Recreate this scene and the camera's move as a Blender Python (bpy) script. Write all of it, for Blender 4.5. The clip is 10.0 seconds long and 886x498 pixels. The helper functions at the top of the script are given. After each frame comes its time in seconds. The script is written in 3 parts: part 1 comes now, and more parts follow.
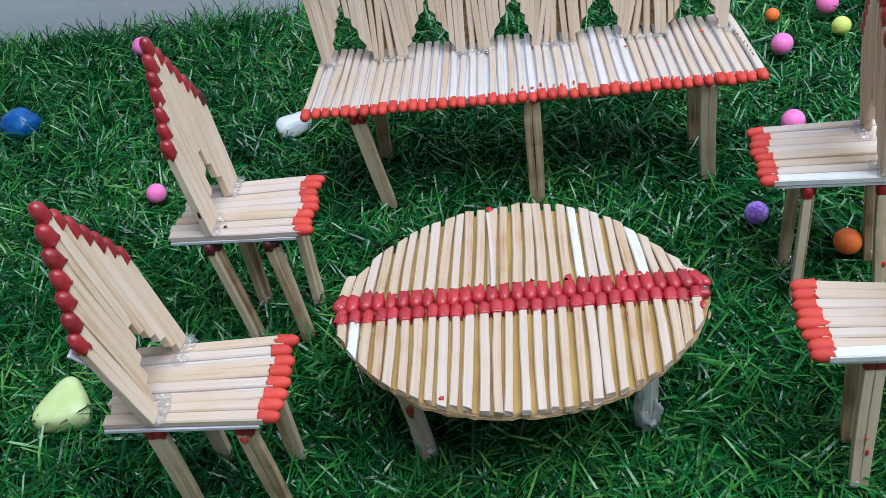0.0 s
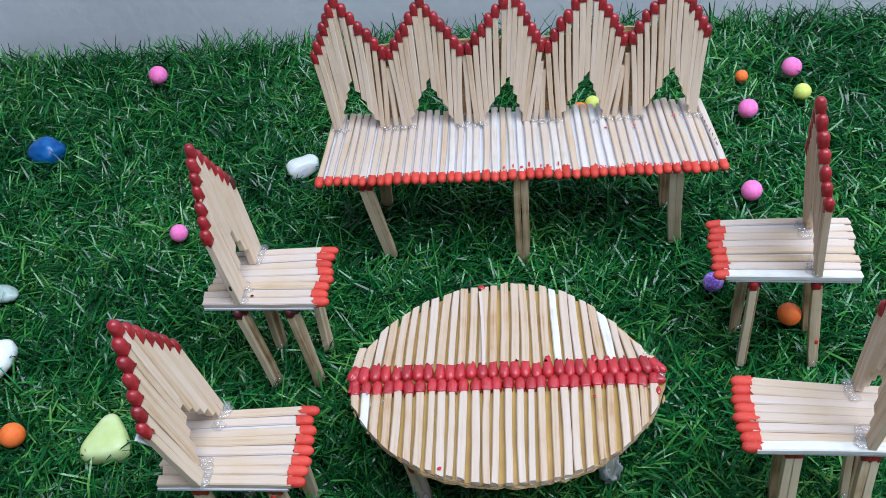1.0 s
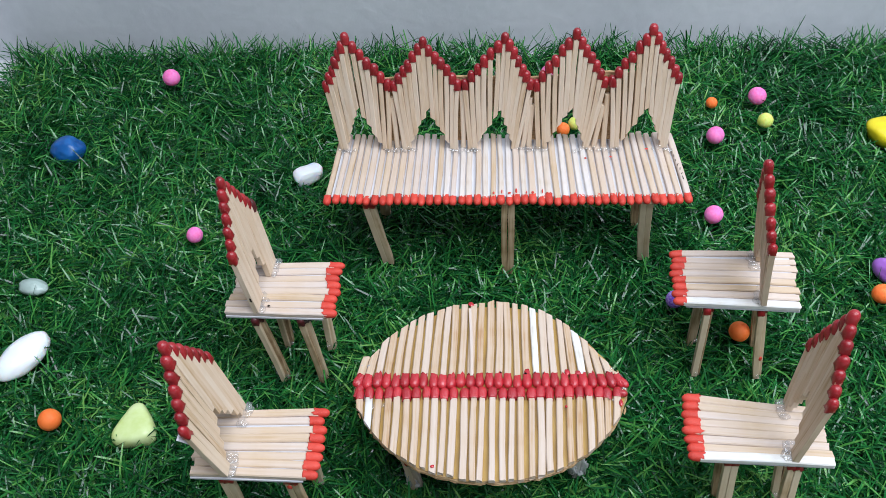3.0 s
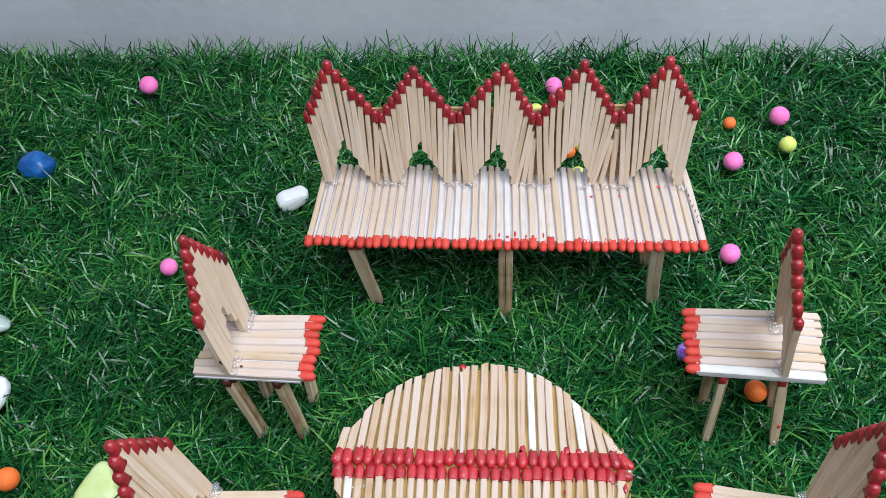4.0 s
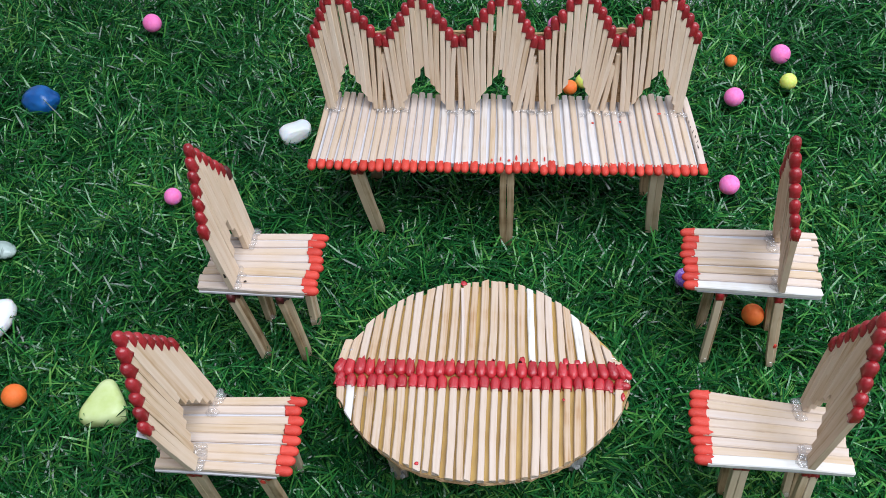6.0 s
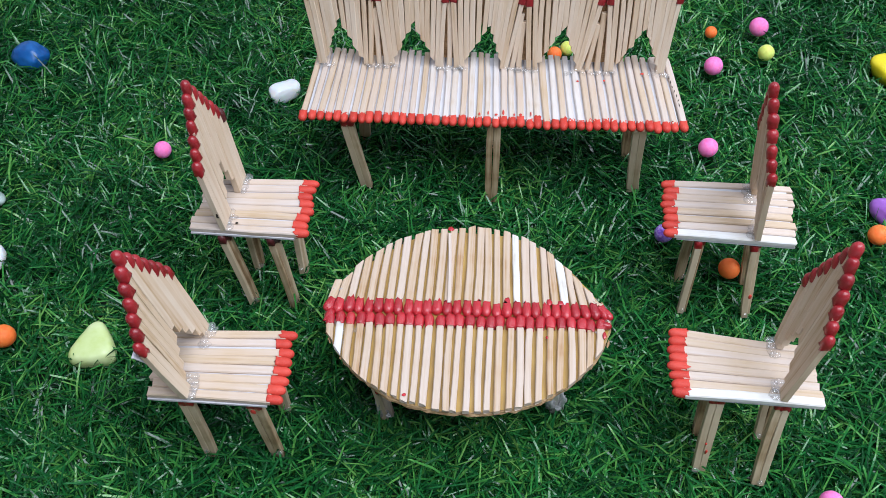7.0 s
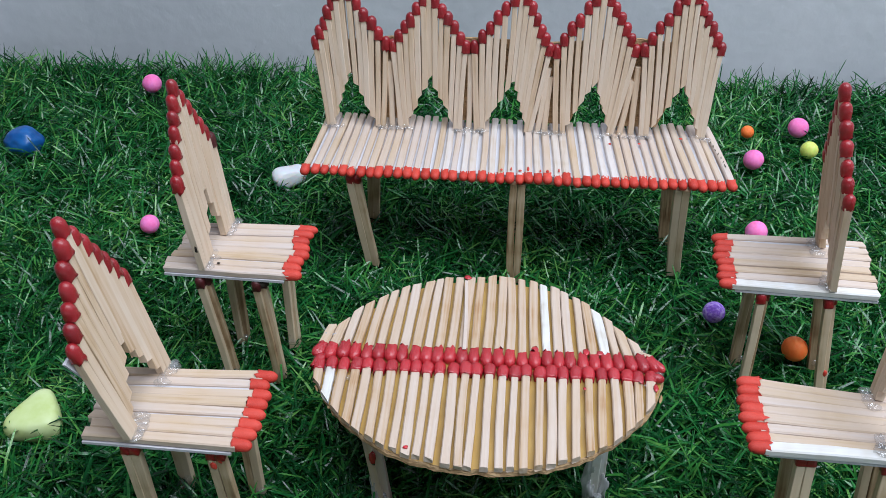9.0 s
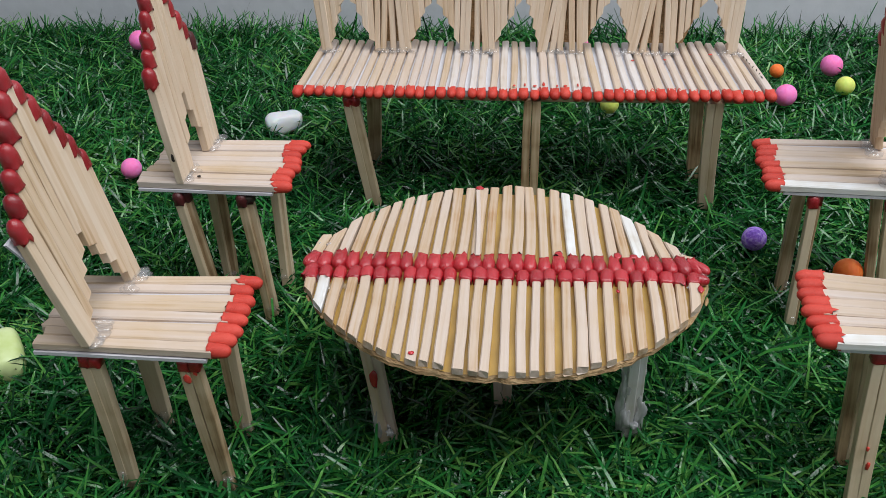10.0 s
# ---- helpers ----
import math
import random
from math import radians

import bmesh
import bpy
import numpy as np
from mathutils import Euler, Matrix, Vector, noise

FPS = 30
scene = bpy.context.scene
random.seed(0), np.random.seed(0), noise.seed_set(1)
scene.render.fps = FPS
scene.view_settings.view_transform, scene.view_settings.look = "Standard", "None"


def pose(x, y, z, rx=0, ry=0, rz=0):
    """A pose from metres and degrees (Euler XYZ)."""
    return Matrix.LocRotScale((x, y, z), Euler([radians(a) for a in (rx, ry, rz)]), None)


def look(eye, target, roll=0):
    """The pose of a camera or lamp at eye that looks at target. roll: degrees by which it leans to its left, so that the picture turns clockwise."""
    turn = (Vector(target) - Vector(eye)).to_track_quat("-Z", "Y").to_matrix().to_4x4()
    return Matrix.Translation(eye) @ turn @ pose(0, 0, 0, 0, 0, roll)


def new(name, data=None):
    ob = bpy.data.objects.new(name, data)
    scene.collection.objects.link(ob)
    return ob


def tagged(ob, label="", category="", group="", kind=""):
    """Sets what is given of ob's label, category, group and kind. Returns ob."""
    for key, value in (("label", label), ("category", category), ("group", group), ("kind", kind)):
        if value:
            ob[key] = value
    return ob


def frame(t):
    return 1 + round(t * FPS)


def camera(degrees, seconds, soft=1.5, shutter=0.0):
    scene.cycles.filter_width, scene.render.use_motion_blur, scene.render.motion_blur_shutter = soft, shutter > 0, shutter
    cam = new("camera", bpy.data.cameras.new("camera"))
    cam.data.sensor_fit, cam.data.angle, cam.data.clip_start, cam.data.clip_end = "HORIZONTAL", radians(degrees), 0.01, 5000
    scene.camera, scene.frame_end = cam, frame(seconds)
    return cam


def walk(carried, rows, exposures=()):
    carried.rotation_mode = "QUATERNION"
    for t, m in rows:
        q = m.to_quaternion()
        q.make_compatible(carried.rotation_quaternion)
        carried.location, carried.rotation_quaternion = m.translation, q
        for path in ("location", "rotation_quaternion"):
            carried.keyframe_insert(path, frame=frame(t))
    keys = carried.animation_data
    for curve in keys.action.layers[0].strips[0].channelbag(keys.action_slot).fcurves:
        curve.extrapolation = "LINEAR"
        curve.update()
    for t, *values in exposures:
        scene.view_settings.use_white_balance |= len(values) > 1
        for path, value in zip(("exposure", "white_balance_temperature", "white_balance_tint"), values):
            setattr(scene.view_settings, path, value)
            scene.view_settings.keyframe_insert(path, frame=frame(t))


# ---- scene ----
cam = camera(52.93, 10.0, soft=0.65)
PATH = [
    (0, (0.00515, -0.11748, 0.14166), (-0.1147, 0.6251, -0.5173), -9.90),
    (0.2, (0.00623, -0.11693, 0.15096), (-0.1073, 0.5772, -0.4876), -9.73),
    (0.5, (0.00552, -0.11634, 0.16339), (-0.1117, 0.5920, -0.5327), -9.42),
    (0.7, (0.00542, -0.11660, 0.17043), (-0.0993, 0.5507, -0.4975), -8.77),
    (1, (0.00567, -0.11744, 0.18278), (-0.0950, 0.5805, -0.5263), -7.69),
    (1.2, (0.00537, -0.11857, 0.18886), (-0.0838, 0.5447, -0.4854), -6.93),
    (1.5, (0.00555, -0.12006, 0.19552), (-0.0821, 0.5723, -0.5207), -6.16),
    (1.7, (0.00490, -0.12154, 0.19904), (-0.0704, 0.5325, -0.4859), -5.32),
    (2, (0.00558, -0.12373, 0.20458), (-0.0671, 0.5649, -0.5169), -4.44),
    (2.2, (0.00607, -0.12572, 0.20498), (-0.0642, 0.5243, -0.4843), -4.43),
    (2.5, (0.00482, -0.12708, 0.20987), (-0.0670, 0.5520, -0.5207), -4.25),
    (2.7, (0.00419, -0.12668, 0.21516), (-0.0699, 0.5473, -0.5199), -4.47),
    (3.8, (0.00517, -0.10331, 0.21342), (-0.0779, 0.5362, -0.5640), -5.04),
    (4, (0.00611, -0.09209, 0.21386), (-0.0773, 0.5362, -0.5597), -4.90),
    (4.2, (0.00630, -0.08262, 0.21176), (-0.0786, 0.5144, -0.5223), -5.22),
    (4.5, (0.00607, -0.07276, 0.21065), (-0.0898, 0.5457, -0.5693), -5.76),
    (4.7, (0.00746, -0.07346, 0.21012), (-0.0819, 0.5167, -0.5289), -5.59),
    (5, (0.00901, -0.07803, 0.20677), (-0.0810, 0.5355, -0.5778), -5.39),
    (5.2, (0.00858, -0.08217, 0.20555), (-0.0756, 0.4990, -0.5412), -5.34),
    (5.5, (0.00943, -0.08976, 0.20660), (-0.0769, 0.5226, -0.5793), -5.12),
    (5.7, (0.00719, -0.09648, 0.20662), (-0.0786, 0.5157, -0.5794), -4.99),
    (6.8, (0.00528, -0.12037, 0.20253), (-0.0577, 0.4930, -0.5847), -2.64),
    (7, (0.00411, -0.12088, 0.20173), (-0.0519, 0.4954, -0.5838), -1.68),
    (7.2, (0.00312, -0.12110, 0.19559), (-0.0439, 0.4626, -0.5525), -0.87),
    (7.5, (0.00216, -0.12271, 0.18737), (-0.0428, 0.5051, -0.5897), 0.17),
    (7.7, (0.00187, -0.12322, 0.18332), (-0.0414, 0.4874, -0.5432), 0.47),
    (8, (0.00053, -0.12453, 0.17614), (-0.0524, 0.5483, -0.5617), 0.81),
    (8.2, (0.00133, -0.12588, 0.16890), (-0.0575, 0.5426, -0.5035), 0.53),
    (8.5, (0.00284, -0.12698, 0.16123), (-0.0687, 0.6258, -0.4931), 0.05),
    (8.7, (0.00351, -0.12704, 0.15651), (-0.0691, 0.6110, -0.4372), -0.38),
    (9, (0.00335, -0.12756, 0.14849), (-0.0783, 0.6669, -0.4533), -0.73),
    (9.2, (0.00387, -0.12817, 0.14350), (-0.0737, 0.6348, -0.4172), -0.77),
    (9.5, (0.00407, -0.12791, 0.13285), (-0.0837, 0.6842, -0.4440), -1.36),
    (9.7, (0.00302, -0.12657, 0.12636), (-0.0803, 0.6473, -0.4183), -1.48),
    (10, (0.00222, -0.12435, 0.11591), (-0.0891, 0.6908, -0.4561), -1.99),
]
walk(cam, [(t, look(eye, target, roll)) for t, eye, target, roll in PATH], exposures=[
    (0.0, 0.01, 6150, 3), (1.5, 0.03, 6050, 4), (2.5, 0.05, 6450, 4), (4.0, 0.08, 6650, 5), (4.5, 0.12, 6500, 9), (5.5, 0.06, 6750, 6),
    (7.5, 0.05, 6350, 6), (8.5, -0.03, 6250, 7), (9.0, -0.09, 6450, 5), (9.5, -0.13, 6800, 5), (10.0, -0.19, 7150, 5)])


# ---- world and light ----
world = bpy.data.worlds.new("world")
world.use_nodes = True
world.node_tree.nodes["Background"].inputs["Color"].default_value = (0.8, 0.88, 1.0, 1)
world.node_tree.nodes["Background"].inputs["Strength"].default_value = 0.05
scene.world = world


def overhead_lamp(place, size_x, size_y, watts, colour):
    data = bpy.data.lights.new("overhead_light", "AREA")
    data.shape, data.size, data.size_y, data.energy, data.color = "RECTANGLE", size_x, size_y, watts, colour
    ob = new("overhead_light", data)
    ob.matrix_world = pose(*place)
    return ob


# Unseen soft lamp, added 0.66 m up to stand in for the room's light
overhead_lamp((0.30, -0.13, 0.66), 0.8, 0.45, 9.1, (0.86, 0.92, 1.05))

# ---- materials ----
MM = 0.001


def ramp(nodes, stops):
    r = nodes.new("ShaderNodeValToRGB")
    e = r.color_ramp.elements
    while len(e) < len(stops):
        e.new(0.5)
    for k, (p, c) in enumerate(stops):
        e[k].position, e[k].color = p, (*c, 1)
    return r


def surface(name, colours, rough=0.6, grain=(900, 900, 900), second=250.0, bump=0.2, dist=0.0002, mix=0.5,
            vary=0.0, coat=0.0, trans=0.0, sss=0.0, source="object", spec=0.5, rough_vary=0.1, alpha=1.0):
    """A procedural surface: two scales of noise over a ramp of colours, a shift per object or island, and fine relief."""
    m = bpy.data.materials.new(name)
    m.use_nodes = True
    nodes, links = m.node_tree.nodes, m.node_tree.links
    b = nodes["Principled BSDF"]
    co = nodes.new("ShaderNodeTexCoord")
    scale = nodes.new("ShaderNodeMapping")
    scale.inputs["Scale"].default_value = grain
    links.new(co.outputs["Object"], scale.inputs["Vector"])
    fine = nodes.new("ShaderNodeTexNoise")
    fine.inputs["Scale"].default_value, fine.inputs["Detail"].default_value = 1.0, 4.0
    coarse = nodes.new("ShaderNodeTexNoise")
    coarse.inputs["Scale"].default_value, coarse.inputs["Detail"].default_value = second, 2.0
    rnd = nodes.new("ShaderNodeNewGeometry" if source == "island" else "ShaderNodeObjectInfo")
    rnd_out = rnd.outputs["Random Per Island" if source == "island" else "Random"]
    # each piece reads the noise at a place of its own
    off = nodes.new("ShaderNodeVectorMath")
    off.operation = "MULTIPLY_ADD"
    off.inputs[1].default_value = (37.0, 51.0, 23.0)
    links.new(rnd_out, off.inputs[0])
    links.new(scale.outputs["Vector"], off.inputs[2])
    links.new(off.outputs["Vector"], fine.inputs["Vector"])
    links.new(co.outputs["Object"], coarse.inputs["Vector"])
    add = nodes.new("ShaderNodeMix")
    add.inputs["Factor"].default_value = mix
    links.new(fine.outputs["Fac"], add.inputs["A"])
    links.new(coarse.outputs["Fac"], add.inputs["B"])
    out = add.outputs["Result"]
    if vary:
        shift = nodes.new("ShaderNodeMath")
        shift.operation = "MULTIPLY_ADD"
        shift.inputs[1].default_value = vary
        links.new(rnd_out, shift.inputs[0])
        links.new(out, shift.inputs[2])
        low = nodes.new("ShaderNodeMath")
        low.operation = "SUBTRACT"
        low.inputs[1].default_value = vary / 2
        links.new(shift.outputs[0], low.inputs[0])
        out = low.outputs[0]
    r = ramp(nodes, colours)
    links.new(out, r.inputs["Fac"])
    links.new(r.outputs["Color"], b.inputs["Base Color"])
    b.inputs["Roughness"].default_value = rough
    if rough_vary:
        ro = nodes.new("ShaderNodeMath")
        ro.operation = "MULTIPLY_ADD"
        ro.inputs[1].default_value, ro.inputs[2].default_value = rough_vary, rough - rough_vary / 2
        links.new(coarse.outputs["Fac"], ro.inputs[0])
        links.new(ro.outputs[0], b.inputs["Roughness"])
    b.inputs["Specular IOR Level"].default_value = spec
    b.inputs["Coat Weight"].default_value = coat
    b.inputs["Coat Roughness"].default_value = 0.12
    b.inputs["Transmission Weight"].default_value = trans
    b.inputs["Alpha"].default_value = alpha
    if sss:
        b.inputs["Subsurface Weight"].default_value = sss
        b.inputs["Subsurface Radius"].default_value = (0.6, 0.4, 0.3)
        b.inputs["Subsurface Scale"].default_value = 0.003
    if bump:
        bp = nodes.new("ShaderNodeBump")
        bp.inputs["Strength"].default_value, bp.inputs["Distance"].default_value = bump, dist
        links.new(fine.outputs["Fac"], bp.inputs["Height"])
        links.new(bp.outputs["Normal"], b.inputs["Normal"])
    return m


WOOD = surface("aspen_wood", [(0.2, (0.40, 0.225, 0.11)), (0.30, (0.51, 0.355, 0.235)), (0.43, (0.56, 0.425, 0.325)), (0.78, (0.615, 0.51, 0.45))],
               0.5, (1700, 1700, 45), 140.0, 0.5, 0.00016, 0.38, vary=0.36, spec=0.3)
SEAT_WOOD = surface("washed_wood", [(0.18, (0.47, 0.32, 0.185)), (0.34, (0.57, 0.43, 0.31)), (0.54, (0.605, 0.485, 0.41)), (0.78, (0.63, 0.55, 0.53))],
                    0.5, (1400, 1400, 60), 90.0, 0.35, 0.00012, 0.45, vary=0.3, spec=0.3)
# Lightened in colour to make up for scant lamp light on upright sticks
BACK_WOOD = surface("aspen_back", [(0.2, (0.52, 0.35, 0.20)), (0.38, (0.69, 0.53, 0.385)), (0.58, (0.75, 0.61, 0.485)), (0.8, (0.80, 0.69, 0.58))],
                    0.6, (1500, 1500, 60), 80.0, 0.45, 0.00016, 0.45, vary=0.26, spec=0.3)
# BACK_WOOD darkened for the chairs: weaker light there, put into the colour
CHAIR_BACK = surface("dimmed_aspen_back", [(0.2, (0.45, 0.29, 0.16)), (0.38, (0.63, 0.475, 0.335)), (0.58, (0.69, 0.55, 0.425)), (0.8, (0.74, 0.625, 0.51))],
                     0.6, (1500, 1500, 60), 80.0, 0.45, 0.00016, 0.45, vary=0.3, spec=0.3)
LEG_WOOD = surface("stained_wood", [(0.2, (0.20, 0.11, 0.05)), (0.34, (0.44, 0.305, 0.18)), (0.48, (0.61, 0.465, 0.315)), (0.8, (0.71, 0.58, 0.43))],
                   0.55, (1300, 1300, 70), 130.0, 0.5, 0.00018, 0.5, vary=0.35, spec=0.3)
PALE_WOOD = surface("bleached_wood", [(0.25, (0.465, 0.381, 0.307)), (0.42, (0.651, 0.614, 0.577)), (0.6, (0.744, 0.735, 0.744)), (0.8, (0.781, 0.772, 0.800))],
                    0.55, (1300, 1300, 80), 200.0, 0.4, 0.00014, 0.5)
BLEACHED_SEAT = surface("bleached_seat", [(0.25, (0.52, 0.40, 0.30)), (0.42, (0.63, 0.545, 0.49)), (0.6, (0.675, 0.615, 0.60)), (0.8, (0.70, 0.66, 0.665))],
                        0.5, (1400, 1400, 60), 120.0, 0.35, 0.00012, 0.5, vary=0.2, spec=0.3)
CORAL = surface("coral_red", [(0.25, (0.40, 0.026, 0.018)), (0.5, (0.64, 0.052, 0.034)), (0.75, (0.72, 0.085, 0.06))],
                0.55, (900, 900, 900), 300.0, 0.5, 0.0001, 0.5, vary=0.25)
CRIMSON = surface("dark_red", [(0.25, (0.14, 0.004, 0.008)), (0.5, (0.30, 0.010, 0.016)), (0.75, (0.40, 0.020, 0.028))],
                  0.34, (700, 700, 700), 300.0, 0.3, 0.0001, 0.5, vary=0.25, coat=0.35)
BURNT_RED = surface("scorched_red", [(0.3, (0.030, 0.004, 0.005)), (0.7, (0.10, 0.010, 0.012))], 0.5, (700, 700, 700), 300.0, 0.3, 0.0001, coat=0.15)
TABLE_RED = surface("glossy_red", [(0.22, (0.22, 0.006, 0.014)), (0.45, (0.41, 0.010, 0.020)), (0.62, (0.54, 0.018, 0.030)), (0.8, (0.58, 0.05, 0.06))],
                    0.26, (500, 500, 500), 350.0, 0.5, 0.00016, 0.5, vary=0.25, coat=0.7)
CARD = surface("white_card", [(0.3, (0.55, 0.54, 0.585)), (0.7, (0.63, 0.62, 0.665))], 0.55, (300, 300, 300), 60.0, 0.1, 0.0001)
CARDBOARD = surface("brown_cardboard", [(0.25, (0.19, 0.10, 0.045)), (0.5, (0.40, 0.25, 0.125)), (0.75, (0.56, 0.40, 0.23))],
                    0.85, (900, 900, 2600), 420.0, 0.9, 0.0005)
OCHRE = surface("ochre_board", [(0.25, (0.26, 0.14, 0.03)), (0.5, (0.42, 0.25, 0.06)), (0.75, (0.54, 0.36, 0.11))],
                0.35, (300, 120, 300), 110.0, 0.3, 0.0002, coat=0.3)


def clear_glue(name, milky):
    """Hardened clear glue: mostly see-through, faintly milky, with a wet gloss on an uneven face."""
    m = bpy.data.materials.new(name)
    m.use_nodes = True
    nodes, links = m.node_tree.nodes, m.node_tree.links
    nodes.remove(nodes["Principled BSDF"])
    co = nodes.new("ShaderNodeTexCoord")
    lumps = nodes.new("ShaderNodeTexNoise")
    lumps.inputs["Scale"].default_value, lumps.inputs["Detail"].default_value = 900.0, 2.0
    links.new(co.outputs["Object"], lumps.inputs["Vector"])
    bp = nodes.new("ShaderNodeBump")
    bp.inputs["Strength"].default_value, bp.inputs["Distance"].default_value = 0.8, 0.0006
    links.new(lumps.outputs["Fac"], bp.inputs["Height"])
    clear, milk, gloss = nodes.new("ShaderNodeBsdfTransparent"), nodes.new("ShaderNodeBsdfDiffuse"), nodes.new("ShaderNodeBsdfGlossy")
    clear.inputs["Color"].default_value = (0.99, 0.985, 0.98, 1)
    milk.inputs["Color"].default_value = (0.74, 0.74, 0.77, 1)
    gloss.inputs["Roughness"].default_value = 0.08
    body, coat = nodes.new("ShaderNodeMixShader"), nodes.new("ShaderNodeMixShader")
    body.inputs["Fac"].default_value, coat.inputs["Fac"].default_value = milky, 0.08
    links.new(clear.outputs[0], body.inputs[1])
    links.new(milk.outputs[0], body.inputs[2])
    links.new(bp.outputs["Normal"], gloss.inputs["Normal"])
    links.new(body.outputs[0], coat.inputs[1])
    links.new(gloss.outputs[0], coat.inputs[2])
    links.new(coat.outputs[0], nodes["Material Output"].inputs["Surface"])
    return m


GLUE = clear_glue("clear_glue", 0.08)
MILKY_GLUE = clear_glue("milky_glue", 0.42)
TURF_BACK = surface("turf_backing", [(0.3, (0.004, 0.012, 0.006)), (0.7, (0.010, 0.028, 0.012))], 0.9, (400, 400, 400), 60.0, 0.4, 0.0005)
PAINT = surface("wall_paint", [(0.3, (0.56, 0.575, 0.63)), (0.5, (0.63, 0.645, 0.70)), (0.7, (0.69, 0.70, 0.755))], 0.75, (220, 220, 220), 16.0, 0.35, 0.0006, 0.7)
PLASTER = surface("plain_plaster", [(0.3, (0.76, 0.76, 0.75)), (0.7, (0.82, 0.82, 0.81))], 0.85, (60, 60, 60), 3.0, 0.1, 0.001)
# Darker plaster for the unseen west wall, so it bounces less light
GREY_PLASTER = surface("grey_plaster", [(0.3, (0.34, 0.34, 0.34)), (0.7, (0.42, 0.42, 0.42))], 0.85, (60, 60, 60), 3.0, 0.1, 0.001)
FLOOR_TILE = surface("pale_floor", [(0.3, (0.60, 0.61, 0.63)), (0.7, (0.70, 0.71, 0.73))], 0.4, (60, 60, 60), 5.0, 0.05, 0.0005)
GRASS = surface("plastic_grass", [(0.12, (0.006, 0.040, 0.014)), (0.38, (0.010, 0.095, 0.025)), (0.6, (0.019, 0.158, 0.034)), (0.82, (0.058, 0.240, 0.045)), (0.97, (0.150, 0.350, 0.080))],
                0.15, (1300, 1300, 1300), 22.0, 0.42, 0.0002, 0.6, vary=0.8, source="island", spec=0.42, rough_vary=0.12)


def foam(name, dark, light):
    return surface(name, [(0.25, dark), (0.6, light)], 0.6, (1300, 1300, 1300), 260.0, 0.5, 0.00018, 0.5, sss=0.6, spec=0.4)


def pebble_paint(name, dark, light, rough=0.4, sss=0.0):
    return surface(name, [(0.28, dark), (0.62, light)], rough, (380, 380, 380), 120.0, 0.25, 0.00025, 0.55, coat=0.15, sss=sss)


PINK = foam("pink_foam", (0.92, 0.15, 0.44), (1.0, 0.25, 0.59))
ORANGE = foam("orange_foam", (0.94, 0.15, 0.02), (1.0, 0.225, 0.05))
LEMON = foam("lemon_foam", (0.56, 0.64, 0.10), (0.70, 0.78, 0.20))
PURPLE = surface("purple_foam", [(0.3, (0.16, 0.05, 0.50)), (0.48, (0.33, 0.14, 0.78)), (0.6, (0.58, 0.40, 0.92))], 0.6, (1500, 1500, 1500), 420.0, 0.7, 0.0003, 0.35, sss=0.1)
WHITE_STONE = pebble_paint("white_pebble", (0.84, 0.86, 0.90), (0.90, 0.91, 0.94), 0.3, 0.5)
GREY_STONE = pebble_paint("grey_pebble", (0.34, 0.44, 0.41), (0.46, 0.56, 0.53), 0.3)
YELLOW_STONE = pebble_paint("yellow_green_pebble", (0.56, 0.68, 0.20), (0.72, 0.82, 0.42))
BLUE_STONE = pebble_paint("blue_pebble", (0.005, 0.05, 0.22), (0.012, 0.13, 0.42), 0.35)
VIOLET_STONE = pebble_paint("violet_pebble", (0.28, 0.08, 0.45), (0.42, 0.16, 0.62))
GOLD_STONE = pebble_paint("bright_yellow_pebble", (0.66, 0.50, 0.01), (0.84, 0.68, 0.02))


# ---- builders ----
rng = random.Random(7)


def mesh_of(name, verts, faces, mat, smooth=False):
    me = bpy.data.meshes.new(name)
    me.from_pydata(verts, [], faces)
    me.materials.append(mat)
    if smooth:
        me.polygons.foreach_set("use_smooth", [True] * len(me.polygons))
    return me


def thing(name, place, label, category, group=""):
    ob = new(name)
    ob.empty_display_size = 0.005
    ob.location = place
    return tagged(ob, label, category, group)


def frame_of(p0, p1, facing):
    """A pose at p0 whose z axis runs to p1 and whose y axis faces the way given."""
    z = (p1 - p0).normalized()
    x = Vector(facing).cross(z).normalized()
    y = z.cross(x)
    m = Matrix((x, y, z)).transposed().to_4x4()
    m.translation = p0
    return m


